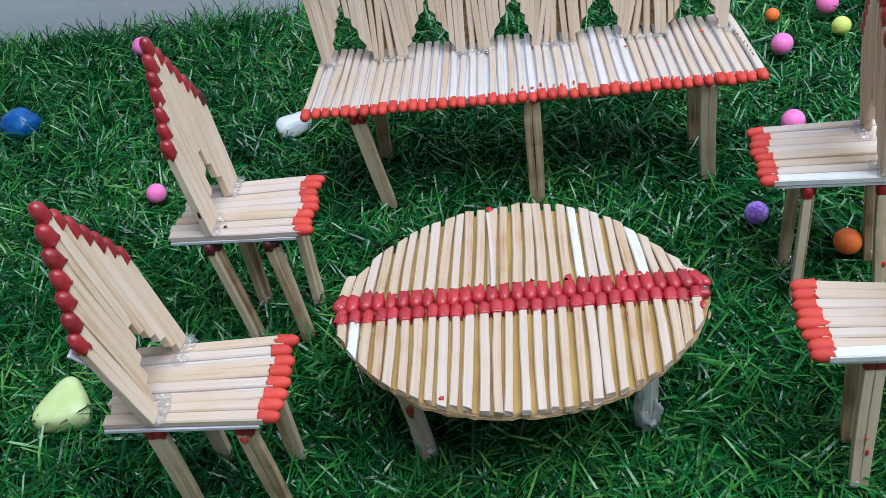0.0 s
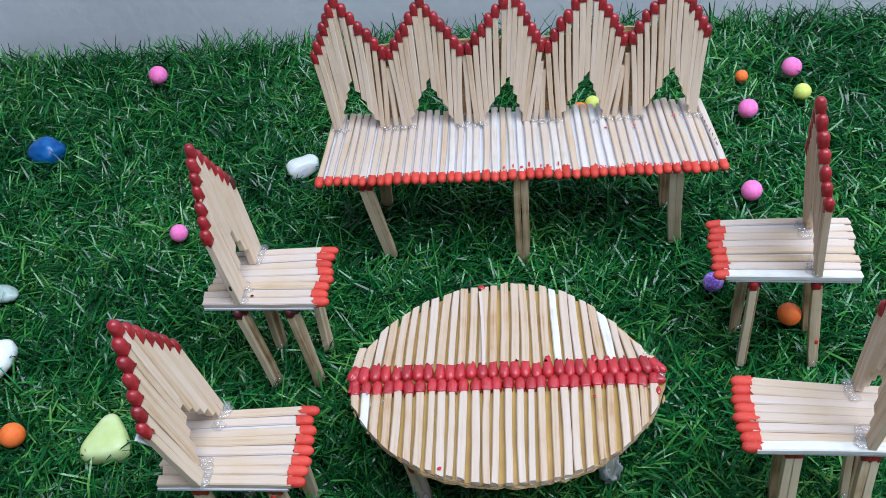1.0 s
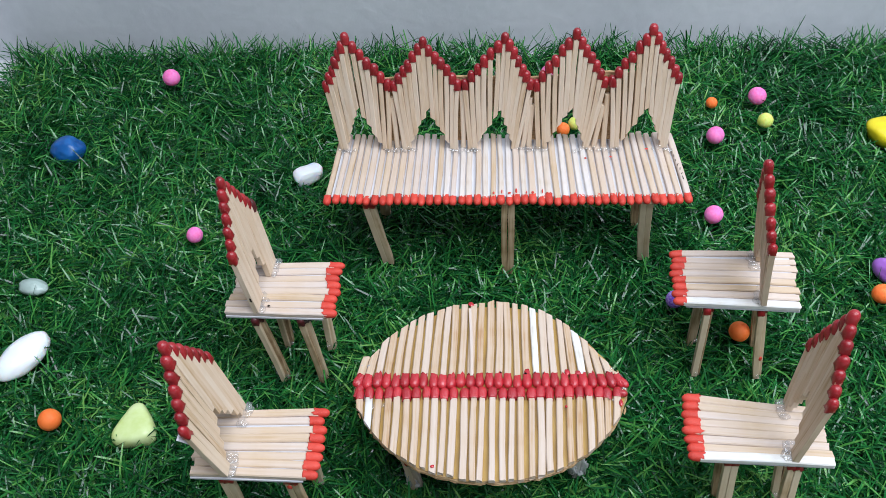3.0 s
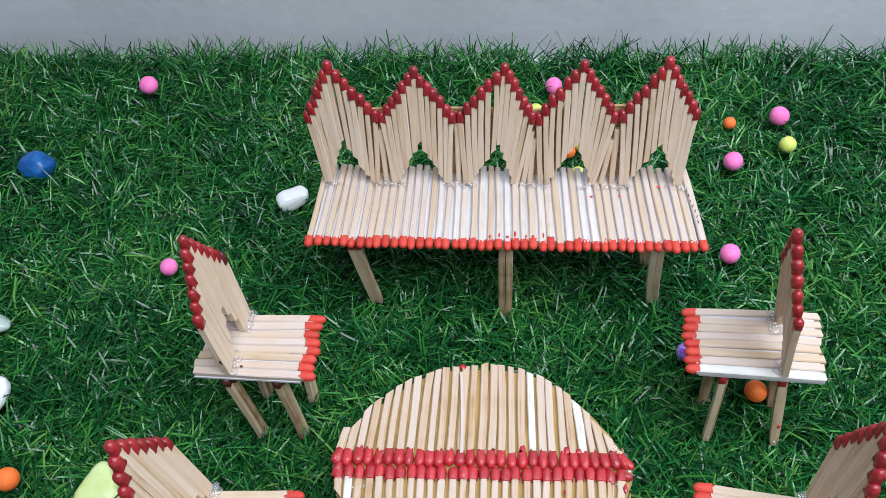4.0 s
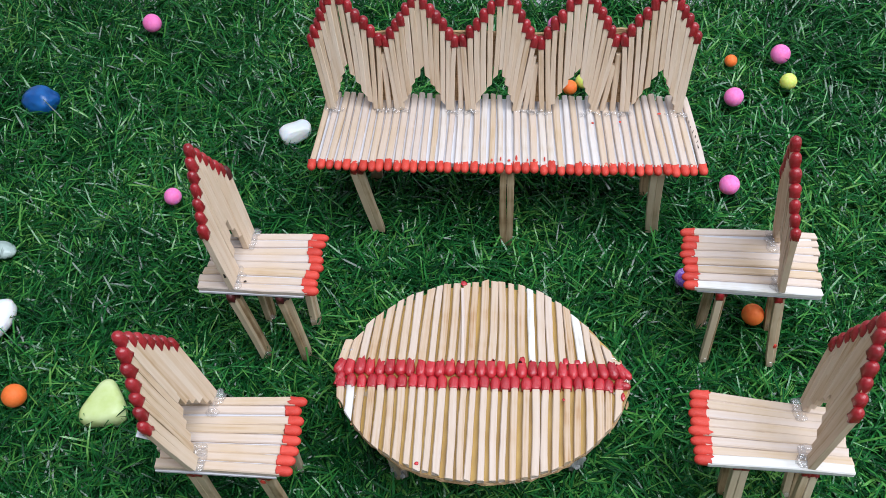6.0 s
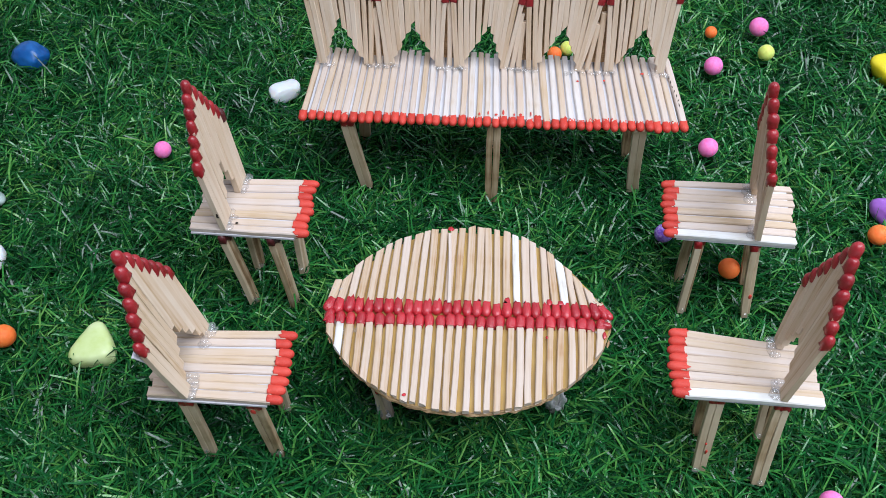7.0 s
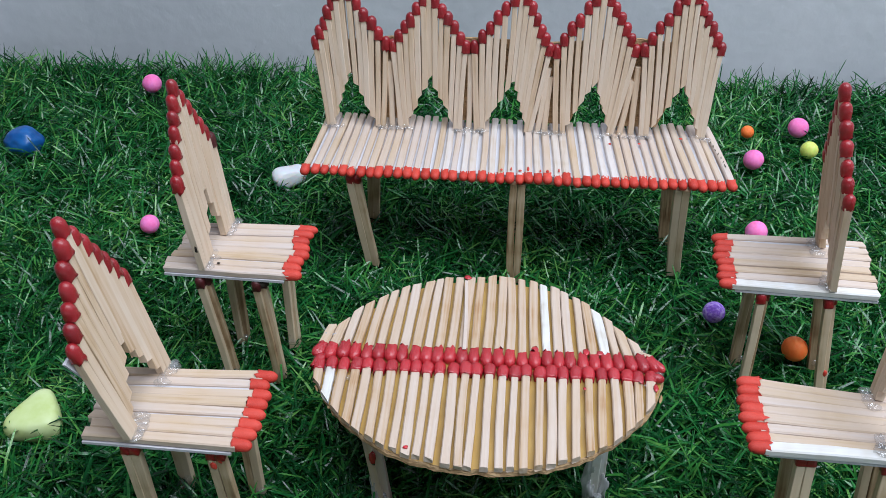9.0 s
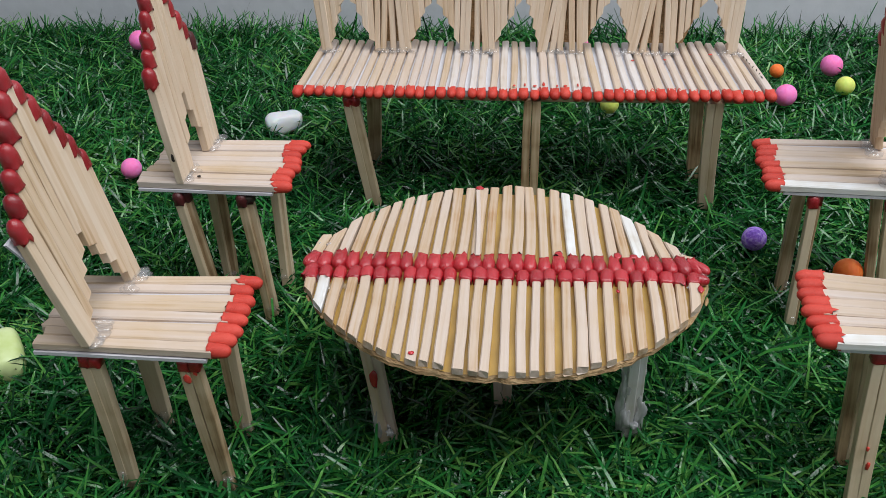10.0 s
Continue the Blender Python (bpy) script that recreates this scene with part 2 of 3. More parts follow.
def stick_mesh(length, w, d, mat, end_cut=0.0, worn=0.16):
    """A split match stick along z: a squarish section with worn corners, bowed and uneven in width, with rough ends."""
    c = worn * min(w, d)
    ring = [(-w / 2 + c, -d / 2), (w / 2 - c, -d / 2), (w / 2, -d / 2 + c), (w / 2, d / 2 - c), (w / 2 - c, d / 2), (-w / 2 + c, d / 2), (-w / 2, d / 2 - c), (-w / 2, -d / 2 + c)]
    bow_x, bow_y = rng.uniform(-1, 1) * 0.010 * length, rng.uniform(-1, 1) * 0.004 * length
    taper = rng.uniform(-0.07, 0.07)
    cuts = (0.0, 0.18, 0.38, 0.6, 0.82, 1.0)
    last = len(cuts) - 1
    verts, faces = [], []
    for k, f in enumerate(cuts):
        left, right, flat = 1 + rng.uniform(-0.09, 0.05), 1 + rng.uniform(-0.09, 0.05), 1 + rng.uniform(-0.05, 0.05)
        b = 4 * f * (1 - f)
        slope = rng.uniform(-0.35, 0.35)
        for x, y in ring:
            z = f * length
            if k in (0, last):
                z += rng.uniform(-0.12, 0.12) * w + ((end_cut or slope * 0.5) * x if k == 0 else 0)
            wide = (left if x < 0 else right) * (1 + taper * (f - 0.5))
            verts.append((x * wide + bow_x * b, y * flat + bow_y * b, z))
    for k in range(last):
        for j in range(8):
            a, b2 = k * 8 + j, k * 8 + (j + 1) % 8
            faces.append((a, b2, b2 + 8, a + 8))
    faces.append(tuple(range(7, -1, -1)))
    faces.append(tuple(range(8 * last, 8 * last + 8)))
    return mesh_of("stick", verts, faces, mat)


def head_mesh(mat, seed, neck, licks=0.08):
    """A match head of unit length along z and unit width: a rounded drop with a ragged, dipped lower rim."""
    r = random.Random(seed)
    prof = [(-0.53, neck - 0.015), (-0.47, neck), (-0.28, (neck + 0.52) / 2), (-0.06, 0.52), (0.16, 0.50), (0.33, 0.41), (0.44, 0.27), (0.49, 0.12)]
    n, verts, faces = 16, [], []
    px, py = r.uniform(-0.04, 0.04), r.uniform(-0.04, 0.04)
    for k, (z, q) in enumerate(prof):
        for j in range(n):
            a = 2 * math.pi * j / n
            square = max(abs(math.cos(a)), abs(math.sin(a)))
            sq = square ** (-1.0 * max(0.0, 1 - k / 3.0))
            lump = 1 + r.uniform(-0.03, 0.04)
            zz = z + (r.choice((0, -0.02, -0.05, 0.04)) if k == 0 else r.uniform(-0.012, 0.012))
            if k == 0 and j % 2 and r.random() < licks:
                # a lick of paint down the stick
                zz, lump = zz - r.uniform(0.06, 0.24), (neck + 0.014) / (neck - 0.015)
            verts.append((q * sq * lump * math.cos(a) + px * (z + 0.5), q * sq * lump * math.sin(a) + py * (z + 0.5), zz))
    verts.append((px, py, 0.5))
    for k in range(len(prof) - 1):
        for j in range(n):
            a, b = k * n + j, k * n + (j + 1) % n
            faces.append((a, b, b + n, a + n))
    top = len(prof) * n
    for j in range(n):
        faces.append((top - n + j, top - n + (j + 1) % n, top))
    faces.append(tuple(range(n - 1, -1, -1)))
    return mesh_of("head", verts, faces, mat, True)


HEADS = {m.name: [head_mesh(m, 100 * k + 3, neck) for k in range(8)] for m, neck in ((CORAL, 0.455), (CRIMSON, 0.44), (BURNT_RED, 0.44))}
HEADS[TABLE_RED.name] = [head_mesh(TABLE_RED, 100 * k + 3, 0.385, 0.2) for k in range(8)]
NEAT_HEADS = [head_mesh(TABLE_RED, 100 * k + 57, 0.42, 0.02) for k in range(8)]


def child(name, me, parent, world_m, label=""):
    """An object at a pose of the world under its parent, whose own pose is kept in a table."""
    ob = new(name, me)
    ob.parent = parent
    ob.matrix_basis = PLACES[parent].inverted() @ world_m
    PLACES[ob] = world_m
    if label:
        ob["label"] = label
    return ob


PLACES = {}


def whole(name, place, label, category, group=""):
    ob = thing(name, place, label, category, group)
    PLACES[ob] = Matrix.Translation(place)
    return ob


def match(parent, name, p0, p1, facing, w, d, wood, head=None, head_len=0.0034, head_w=0.0023, end_cut=0.0, label="", worn=0.16, shapes=None):
    """One match from its cut end p0 to the tip of its head p1 (or to its other cut end)."""
    p0, p1 = Vector(p0), Vector(p1)
    m = frame_of(p0, p1, facing)
    length = (p1 - p0).length
    ob = child(name, stick_mesh(length - (head_len * 0.8 if head else 0), w, d, wood, end_cut, worn), parent, m, label)
    if head:
        hm = m @ Matrix.Translation((0, 0, length - head_len * 0.5)) @ Matrix.Rotation(rng.randrange(4) * math.pi / 2 + rng.uniform(-0.08, 0.08), 4, "Z")
        wide = head_w * rng.uniform(0.92, 1.08)
        hm = hm @ Matrix.Diagonal((wide, wide, head_len * rng.uniform(0.92, 1.08), 1))
        child("match_head", rng.choice(shapes or HEADS[head.name]), ob, hm)
    return ob


def blob_mesh(name, size, mat, seed, lump=0.18, freq=1.3, sub=3, shaper=None):
    """A lumpy rounded body of the given half sizes."""
    bm = bmesh.new()
    bmesh.ops.create_icosphere(bm, subdivisions=sub, radius=1.0)
    o = Vector((seed * 7.3, seed * 3.1, seed * 1.7))
    for v in bm.verts:
        p = v.co.copy()
        if shaper:
            p = shaper(p)
        p *= 1 + lump * noise.noise(v.co * freq + o) + 0.3 * lump * noise.noise(v.co * freq * 2.7 + o)
        v.co = Vector((p.x * size[0], p.y * size[1], p.z * size[2]))
    for f in bm.faces:
        f.smooth = True
    me = bpy.data.meshes.new(name)
    bm.to_mesh(me)
    bm.free()
    me.materials.append(mat)
    return me


def slab_mesh(name, outline, z0, z1, mat, side=None):
    """A flat board with the outline given, from z0 to z1; side: the material of its cut edge."""
    n = len(outline)
    verts = [(x, y, z0) for x, y in outline] + [(x, y, z1) for x, y in outline]
    faces = [tuple(range(n - 1, -1, -1)), tuple(range(n, 2 * n))] + [(k, (k + 1) % n, n + (k + 1) % n, n + k) for k in range(n)]
    me = mesh_of(name, verts, faces, mat)
    if side:
        me.materials.append(side)
        for k in range(n):
            me.polygons[2 + k].material_index = 1
    return me


def box_object(name, x0, x1, y0, y1, z0, z1, mat, label, category):
    me = slab_mesh(name, [(x0, y0), (x1, y0), (x1, y1), (x0, y1)], z0, z1, mat)
    return tagged(new(name, me), label, category, kind="structure")


# ---- the room ----
GROUND = -0.0082
WALL_Y = 0.187
ROOM = (-0.75, 1.3, -1.2, 2.0)  # west, east, south, ceiling
box_object("floor", ROOM[0], ROOM[1], ROOM[2], WALL_Y, GROUND - 0.04, GROUND - 0.0025, FLOOR_TILE, "pale smooth floor under the artificial turf", "floor")
box_object("wall_north", ROOM[0] - 0.05, ROOM[1] + 0.05, WALL_Y, WALL_Y + 0.05, GROUND - 0.04, ROOM[3], PAINT, "grey-white painted wall behind the turf", "wall")
# Unseen pale walls and ceiling close the room; the south one bounces light frontwards
box_object("wall_south", ROOM[0] - 0.05, ROOM[1] + 0.05, ROOM[2] - 0.05, ROOM[2], GROUND - 0.04, ROOM[3], PLASTER, "unseen plain pale wall, added to close the place and bounce light", "wall")
box_object("wall_east", ROOM[1], ROOM[1] + 0.05, ROOM[2], WALL_Y, GROUND - 0.04, ROOM[3], PLASTER, "unseen plain pale wall, added to close the place and bounce light", "wall")
# Added unseen wall, near and grey, to weaken the bounce from the left
box_object("wall_west", ROOM[0] - 0.05, ROOM[0], ROOM[2], WALL_Y, GROUND - 0.04, ROOM[3], GREY_PLASTER, "unseen grey wall, added near and dark so less light reaches the left side", "wall")
box_object("ceiling", ROOM[0] - 0.05, ROOM[1] + 0.05, ROOM[2] - 0.05, WALL_Y + 0.05, ROOM[3], ROOM[3] + 0.05, PLASTER, "unseen plain pale ceiling, added to close the place", "ceiling")

TURF = (-0.205, 0.27, -0.16, 0.181)
box_object("turf_mat", TURF[0], TURF[1], TURF[2], TURF[3], GROUND - 0.0024, GROUND, TURF_BACK, "dark green backing of an artificial turf mat", "turf mat")

# ---- loose balls and pebbles: kind, place in mm, radius or half sizes in mm ----
BALLS = [
    ("pink", -130.7, 154.3, 3.6, 3.4), ("pink", 93.6, 139.2, 3.4, 3.3), ("orange", 76.9, 136.4, 2.7, 2.1), ("lemon", 94.3, 126.3, 2.6, 2.75),
    ("pink", 75.4, 117.6, 3.4, 3.15), ("pink", 69.2, 78.9, 3.4, 3.05), ("pink", -101.4, 71.2, 1.7, 2.75), ("orange", 69.7, 32.4, 3.0, 3.0),
    ("purple", 52.8, 44.2, 2.9, 2.75), ("pink", 18.0, 154.8, 3.2, 3.0), ("lemon", 11.6, 141.6, 3.0, 2.75), ("lemon", 25.2, 111.6, 2.7, 2.7), ("lemon", 26.8, 125.6, 2.6, 2.5),
    ("orange", 22.4, 122.4, 2.6, 2.5), ("orange", 113.5, 46.7, 3.0, 3.0), ("pink", 84.4, -34.4, 2.8, 2.85), ("orange", -126.2, 0.2, 1.5, 3.2),
]
BALL_LOOK = {"pink": (PINK, "neon pink foam ball lying on the turf"), "orange": (ORANGE, "bright orange foam ball lying on the turf"),
             "lemon": (LEMON, "lemon green foam ball lying on the turf"), "purple": (PURPLE, "purple speckled foam ball lying on the turf")}
for k, (kind, x, y, z, r) in enumerate(BALLS):
    mat, label = BALL_LOOK[kind]
    ball = new("foam_ball", blob_mesh("foam_ball", (r * MM, r * MM, r * MM * 0.97), mat, k + 1, 0.02, 1.2, 4))
    ball.matrix_world = pose(x * MM, y * MM, z * MM, 40 * k, 25 * k, 70 * k)
    tagged(ball, label, "foam ball", "foam balls on the turf")


def rounded_triangle(p):
    """A flat-topped rounded triangle whose corners point up, down left and down right."""
    a = math.atan2(p.y, p.x)
    k = 1 + 0.17 * math.cos(3 * (a - math.radians(92))) + 0.03 * math.cos(6 * (a - math.radians(92)))
    z = p.z if p.z < 0 else 0.62 * math.tanh(1.7 * p.z)
    return Vector((p.x * k, p.y * k, z))


def worn_block(p):
    """A rounded block, between a ball and a cube."""
    return Vector([math.copysign(abs(c) ** 0.72, c) for c in p])


def two_lobes(p):
    """A blocky stone with a shallow waist, thicker at one end."""
    q = worn_block(p)
    waist = 1 - 0.08 * math.exp(-((p.x - 0.15) / 0.3) ** 2) - 0.14 * max(0.0, p.x)
    return Vector((q.x, q.y * waist, q.z * waist))


PEBBLES = [
    ("pebble", (-67.9, 101.6, 0.5), (5.3, 3.7, 3.2), 34, WHITE_STONE, 0.12, two_lobes, "smooth white oblong pebble lying on the turf"),
    ("pebble", (-150.2, 49.8, 0.0), (5.0, 3.0, 2.6), -12, GREY_STONE, 0.15, None, "small translucent grey-white pebble in the turf"),
    ("pebble", (-142.0, 21.5, 1.8), (9.4, 5.6, 4.2), 62, WHITE_STONE, 0.10, None, "large smooth glossy white pebble on the turf"),
    ("pebble", (-101.2, -1.0, 0.0), (5.6, 6.4, 5.4), 6, YELLOW_STONE, 0.05, rounded_triangle, "pale yellow-green rounded triangular pebble on the turf"),
    ("pebble", (-160.5, 114.8, 1.2), (6.2, 5.2, 4.6), -8, BLUE_STONE, 0.26, None, "deep blue painted pebble lying on the turf"),
    ("pebble", (119.0, 56.5, 1.2), (3.6, 6.2, 3.6), 30, VIOLET_STONE, 0.15, None, "violet painted oblong pebble on the turf"),
    ("pebble", (138.6, 119.6, 1.8), (9.4, 9.4, 6.4), 66, GOLD_STONE, 0.12, rounded_triangle, "bright yellow painted pebble on the turf"),
]
for k, (name, c, size, turn, mat, lump, shaper, label) in enumerate(PEBBLES):
    ob = new(name, blob_mesh(name, [s * MM for s in size], mat, k + 20, lump, 1.1, 4, shaper))
    ob.matrix_world = pose(c[0] * MM, c[1] * MM, c[2] * MM, 0, 0, turn)
    tagged(ob, label, "pebble", "painted pebbles on the turf")


# ---- furniture made of matches ----
def glue(parent, place, size, seed, mat=GLUE):
    m = Matrix.Translation(Vector(place))
    ob = child("glue_blob", blob_mesh("glue_blob", [s * MM for s in size], mat, seed, 0.35 if mat is GLUE else 0.75, 1.6, 2 if mat is GLUE else 3), parent, m, "clear hardened glue" if mat is GLUE else "milky crust of dried glue")
    return ob


def leg(parent, top, foot, spread, mat=LEG_WOOD, head=CRIMSON, w=0.0019, turn=0.0, label="two glued matches with red heads at the top"):
    """A leg of two matches glued side by side, heads up under the seat. spread: the way from the one to the other."""
    top, foot, s = Vector(top), Vector(foot), Vector(spread)
    first = None
    for k, side in enumerate((-0.5, 0.5)):
        a = foot + s * side * 0.88 * w + Vector((0, 0, rng.uniform(-0.0012, 0.0004)))
        b = top + s * side * w * 0.98
        m = frame_of(a, b, Vector((0, -1, 0)))
        length = (b - a).length
        if first is None:
            me = stick_mesh(length - (0.0020 if head else 0), w, w, mat, 0.0, 0.07)
            first = child("leg", me, parent, m, label)
        else:
            child("second_stick", stick_mesh(length - (0.0020 if head else 0), w, w, mat, 0.0, 0.07), first, m)
        if head:
            hm = m @ Matrix.Translation((0, 0, length - 0.0010)) @ Matrix.Diagonal((0.0022, 0.0022, 0.0025, 1))
            child("match_head", rng.choice(HEADS[head.name]), first, hm)
    return first


def lerp(a, b, f):
    return Vector(a) + (Vector(b) - Vector(a)) * f


def back_stick(parent, base, tip, rise, facing, w, depth=0.0018, head=CRIMSON, worn=0.1, cut=0.0, wood=BACK_WOOD):
    """A back match that starts a part of the way up, where the arch under the peak is."""
    base, tip = Vector(base), Vector(tip)
    d = (tip - base).normalized()
    return match(parent, "back_stick", base + d * rise, tip, facing, w, depth, wood, head, 0.0032, 0.00242, cut if rise else 0.0, worn=worn)


SEAT_TOP = 31.3  # mm over the turf's surface


def chair(label, heads, ends, base, tops, feet, tops_of_legs, seed, card_out=(0.3, 0.6), seat_top=31.2, leg_heads=CRIMSON, leg_spread=None, white_edge=False, burnt=False, backing=False, arch=0.74):
    """heads, ends, base, tops: (near, far) places in mm in plan, tops with height and the peak between them."""
    rng.seed(seed)
    mid = (Vector(heads[0]) + Vector(heads[1]) + Vector(ends[0]) + Vector(ends[1])) / 4 * MM
    th = whole("chair", (mid.x, mid.y, 0.0), label, "chair", "chairs round the table")
    z = (seat_top - 1.0) * MM
    out = (Vector(heads[0]) - Vector(ends[0])).normalized()
    side = (Vector(heads[1]) - Vector(heads[0])).normalized()
    # seat sticks
    n = 8
    for k in range(n):
        f = k / (n - 1)
        h = Vector(heads[0]).lerp(Vector(heads[1]), f) + out * (2.0 + rng.uniform(-0.7, 0.4))
        e = Vector(ends[0]).lerp(Vector(ends[1]), f) + out * rng.uniform(-0.5, 0.9)
        dz = rng.uniform(-0.15, 0.2) * MM
        match(th, "seat_stick", (e.x * MM, e.y * MM, z + dz), (h.x * MM, h.y * MM, z + dz), (0, 0, 1), 0.00214 * rng.uniform(0.95, 1.04), 0.00152, PALE_WOOD if white_edge and k == 0 else SEAT_WOOD, CORAL, 0.0036 * rng.uniform(0.9, 1.08), 0.00234)
    # white card under the seat
    s = [Vector(ends[0]) - side * (0.95 + card_out[0]) + out * 0.2, Vector(heads[0]) - side * (0.95 + card_out[0]) - out * 1.9,
         Vector(heads[1]) + side * 0.9 - out * 2.2, Vector(ends[1]) + side * 0.9 + out * 0.6]
    card = slab_mesh("seat_card", [((p.x * MM) - mid.x, (p.y * MM) - mid.y) for p in s], z - 0.00128, z - 0.00070, CARD)
    child("seat_card", card, th, Matrix.Translation((mid.x, mid.y, 0)), "white card under the sticks")
    s = [Vector(ends[0]) - side * 0.7 + out * 1.0, Vector(heads[0]) - side * 0.7 - out * 1.9, Vector(heads[1]) + side * 0.7 - out * 2.2, Vector(ends[1]) + side * 0.7 + out * 1.0]
    filler = slab_mesh("filler", [((p.x * MM) - mid.x, (p.y * MM) - mid.y) for p in s], z - 0.00069, z + 0.0003, CARD)
    child("filler", filler, th, Matrix.Translation((mid.x, mid.y, 0)), "white dried glue between the seat sticks")
    # back: one peak, and an arch cut under it
    n = 13
    zb = (seat_top - 0.1) * MM
    near, peak, far = [Vector(t) for t in tops]
    for k in range(n):
        f = k / (n - 1)
        u = abs(2 * f - 1)
        b = Vector(base[0]).lerp(Vector(base[1]), f)
        t = near.lerp(peak, 2 * f) if f < 0.5 else peak.lerp(far, 2 * f - 1)
        t = t + Vector((0, 0, 1.6 + rng.uniform(-0.3, 0.3)))
        rise = (13.6 * (1 - u / (arch + 0.06)) ** 0.95 + rng.uniform(0, 0.6)) if u < arch else 0.0
        gap = rng.uniform(-0.15, 0.15)
        back_stick(th, (b.x * MM + gap * MM, b.y * MM, zb), (t.x * MM, t.y * MM, t.z * MM), rise * MM, (out.x, out.y, 0), 0.00182 * rng.uniform(0.94, 1.08), 0.0015, BURNT_RED if burnt and k == n - 1 else CRIMSON, 0.05,
                   rng.uniform(0.1, 0.6) * (1 if (f < 0.5) == (out.x < 0) else -1), CHAIR_BACK)
    if backing:
        # paper behind the back, which peeps out along its near edge
        near_b = Vector((*base[0], seat_top + 9))
        out3, side3 = Vector((out.x, out.y, 0)), Vector((side.x, side.y, 0))
        lift = near - Vector((0, 0, 1.6))
        corners = [near_b.lerp(lift, 0.55) - side3 * 0.5, lift - side3 * 1.25, lift + side3 * 1.0, near_b.lerp(lift, 0.55) + side3 * 1.0]
        verts = [(p - out3 * o) * MM - Vector((mid.x, mid.y, 0)) for o in (1.0, 1.5) for p in corners]
        faces = [(0, 1, 2, 3), (7, 6, 5, 4)] + [(k, 4 + k, 4 + (k + 1) % 4, (k + 1) % 4) for k in range(4)]
        child("backing_paper", mesh_of("backing_paper", verts, faces, CARD), th, Matrix.Translation((mid.x, mid.y, 0)), "white paper behind the back")
    # glue at the foot of the back
    for f in (0.0, 0.05, 0.12, 0.2, 0.28, 0.74, 0.82, 0.9, 0.97, 1.02):
        b = Vector(base[0]).lerp(Vector(base[1]), f) + out * rng.uniform(0.5, 1.7)
        glue(th, (b.x * MM, b.y * MM, zb + 0.0002), (rng.uniform(0.8, 1.9), rng.uniform(0.8, 1.8), rng.uniform(0.25, 0.6)), rng.randrange(999))
    for foot, top in zip(feet, tops_of_legs):
        leg(th, (top[0] * MM, top[1] * MM, z - 0.0016), (foot[0] * MM, foot[1] * MM, foot[2] * MM), leg_spread or (out.x, out.y, 0), LEG_WOOD, leg_heads, 0.00165,
            label="two glued matches with red heads at the top" if leg_heads else "two glued bare sticks with brown stains")
        glue(th, ((foot[0] + rng.uniform(-1.2, 1.2)) * MM, (foot[1] - 1.2) * MM, rng.uniform(0.0, 1.5) * MM), (rng.uniform(0.6, 1.1), 0.6, rng.uniform(0.6, 1.0)), rng.randrange(999))
    return th


CHAIRS = [
    dict(label="match stick chair with coral seat tips and dark red back", heads=((-41.6, -30.0), (-41.9, -13.4)), ends=((-70.3, -29.6), (-69.6, -14.8)),
         base=((-61.3, -30.4), (-61.0, -12.9)), tops=((-65.4, -31.7, 51.8), (-66.8, -22.6, 69.6), (-64.7, -13.0, 52.6)),
         feet=((-63.5, -28.0, -3), (-47.0, -27.0, -3), (-62.2, -14.3, -2), (-47.2, -15.2, -2)),
         tops_of_legs=((-62.3, -29.6), (-47.0, -29.6), (-62.5, -15.0), (-47.0, -15.0)), seed=11, backing=True),
    dict(label="match stick chair with a scorched back edge and coral seat tips", heads=((-43.7, 16.8), (-44.3, 33.7)), ends=((-72.3, 17.6), (-70.8, 32.6)),
         base=((-63.5, 17.2), (-62.1, 33.9)), tops=((-65.5, 17.8, 51.8), (-66.4, 27.0, 68.6), (-64.5, 36.3, 51.2)),
         feet=((-61.8, 18.0, -2), (-50.5, 18.2, -2), (-62.5, 29.5, -2), (-49.4, 28.6, -2)),
         tops_of_legs=((-64.0, 17.0), (-51.5, 17.0), (-63.0, 31.5), (-49.5, 31.5)), seed=12, seat_top=31.0, leg_heads=BURNT_RED, leg_spread=(0.62, 0.78, 0), burnt=True, arch=0.46),
    dict(label="match stick chair whose peaked back leans towards the table", heads=((47.7, 22.3), (49.0, 38.5)), ends=((78.4, 20.7), (79.6, 38.0)),
         base=((68.8, 21.0), (70.2, 37.6)), tops=((65.8, 19.7, 52.8), (62.6, 28.8, 71.2), (67.0, 39.2, 52.0)),
         feet=((56.3, 21.0, -1), (73.2, 20.0, -1), (56.6, 32.0, -1), (74.4, 31.6, -1)),
         tops_of_legs=((55.8, 22.4), (69.4, 22.2), (57.0, 35.0), (71.0, 35.0)), seed=13, seat_top=30.5, white_edge=True, card_out=(-0.05, 0.6), leg_spread=(0.62, 0.78, 0)),
    dict(label="match stick chair on a white card with its back tilted outwards", heads=((45.2, -23.6), (46.3, -8.4)), ends=((76.2, -24.6), (75.0, -11.8)),
         base=((67.2, -24.2), (68.3, -9.9)), tops=((69.6, -24.0, 54.2), (72.1, -13.1, 70.0), (69.9, -6.9, 51.8)),
         feet=((55.6, -26.0, 0), (69.4, -28.5, -1), (56.8, -16.2, -1), (72.0, -16.0, -1)),
         tops_of_legs=((54.2, -22.6), (68.2, -23.2), (55.2, -12.0), (69.8, -12.5)), seed=14, white_edge=True, card_out=(-0.25, 0.6), seat_top=32.1),
]
made_chairs = [chair(**c) for c in CHAIRS]

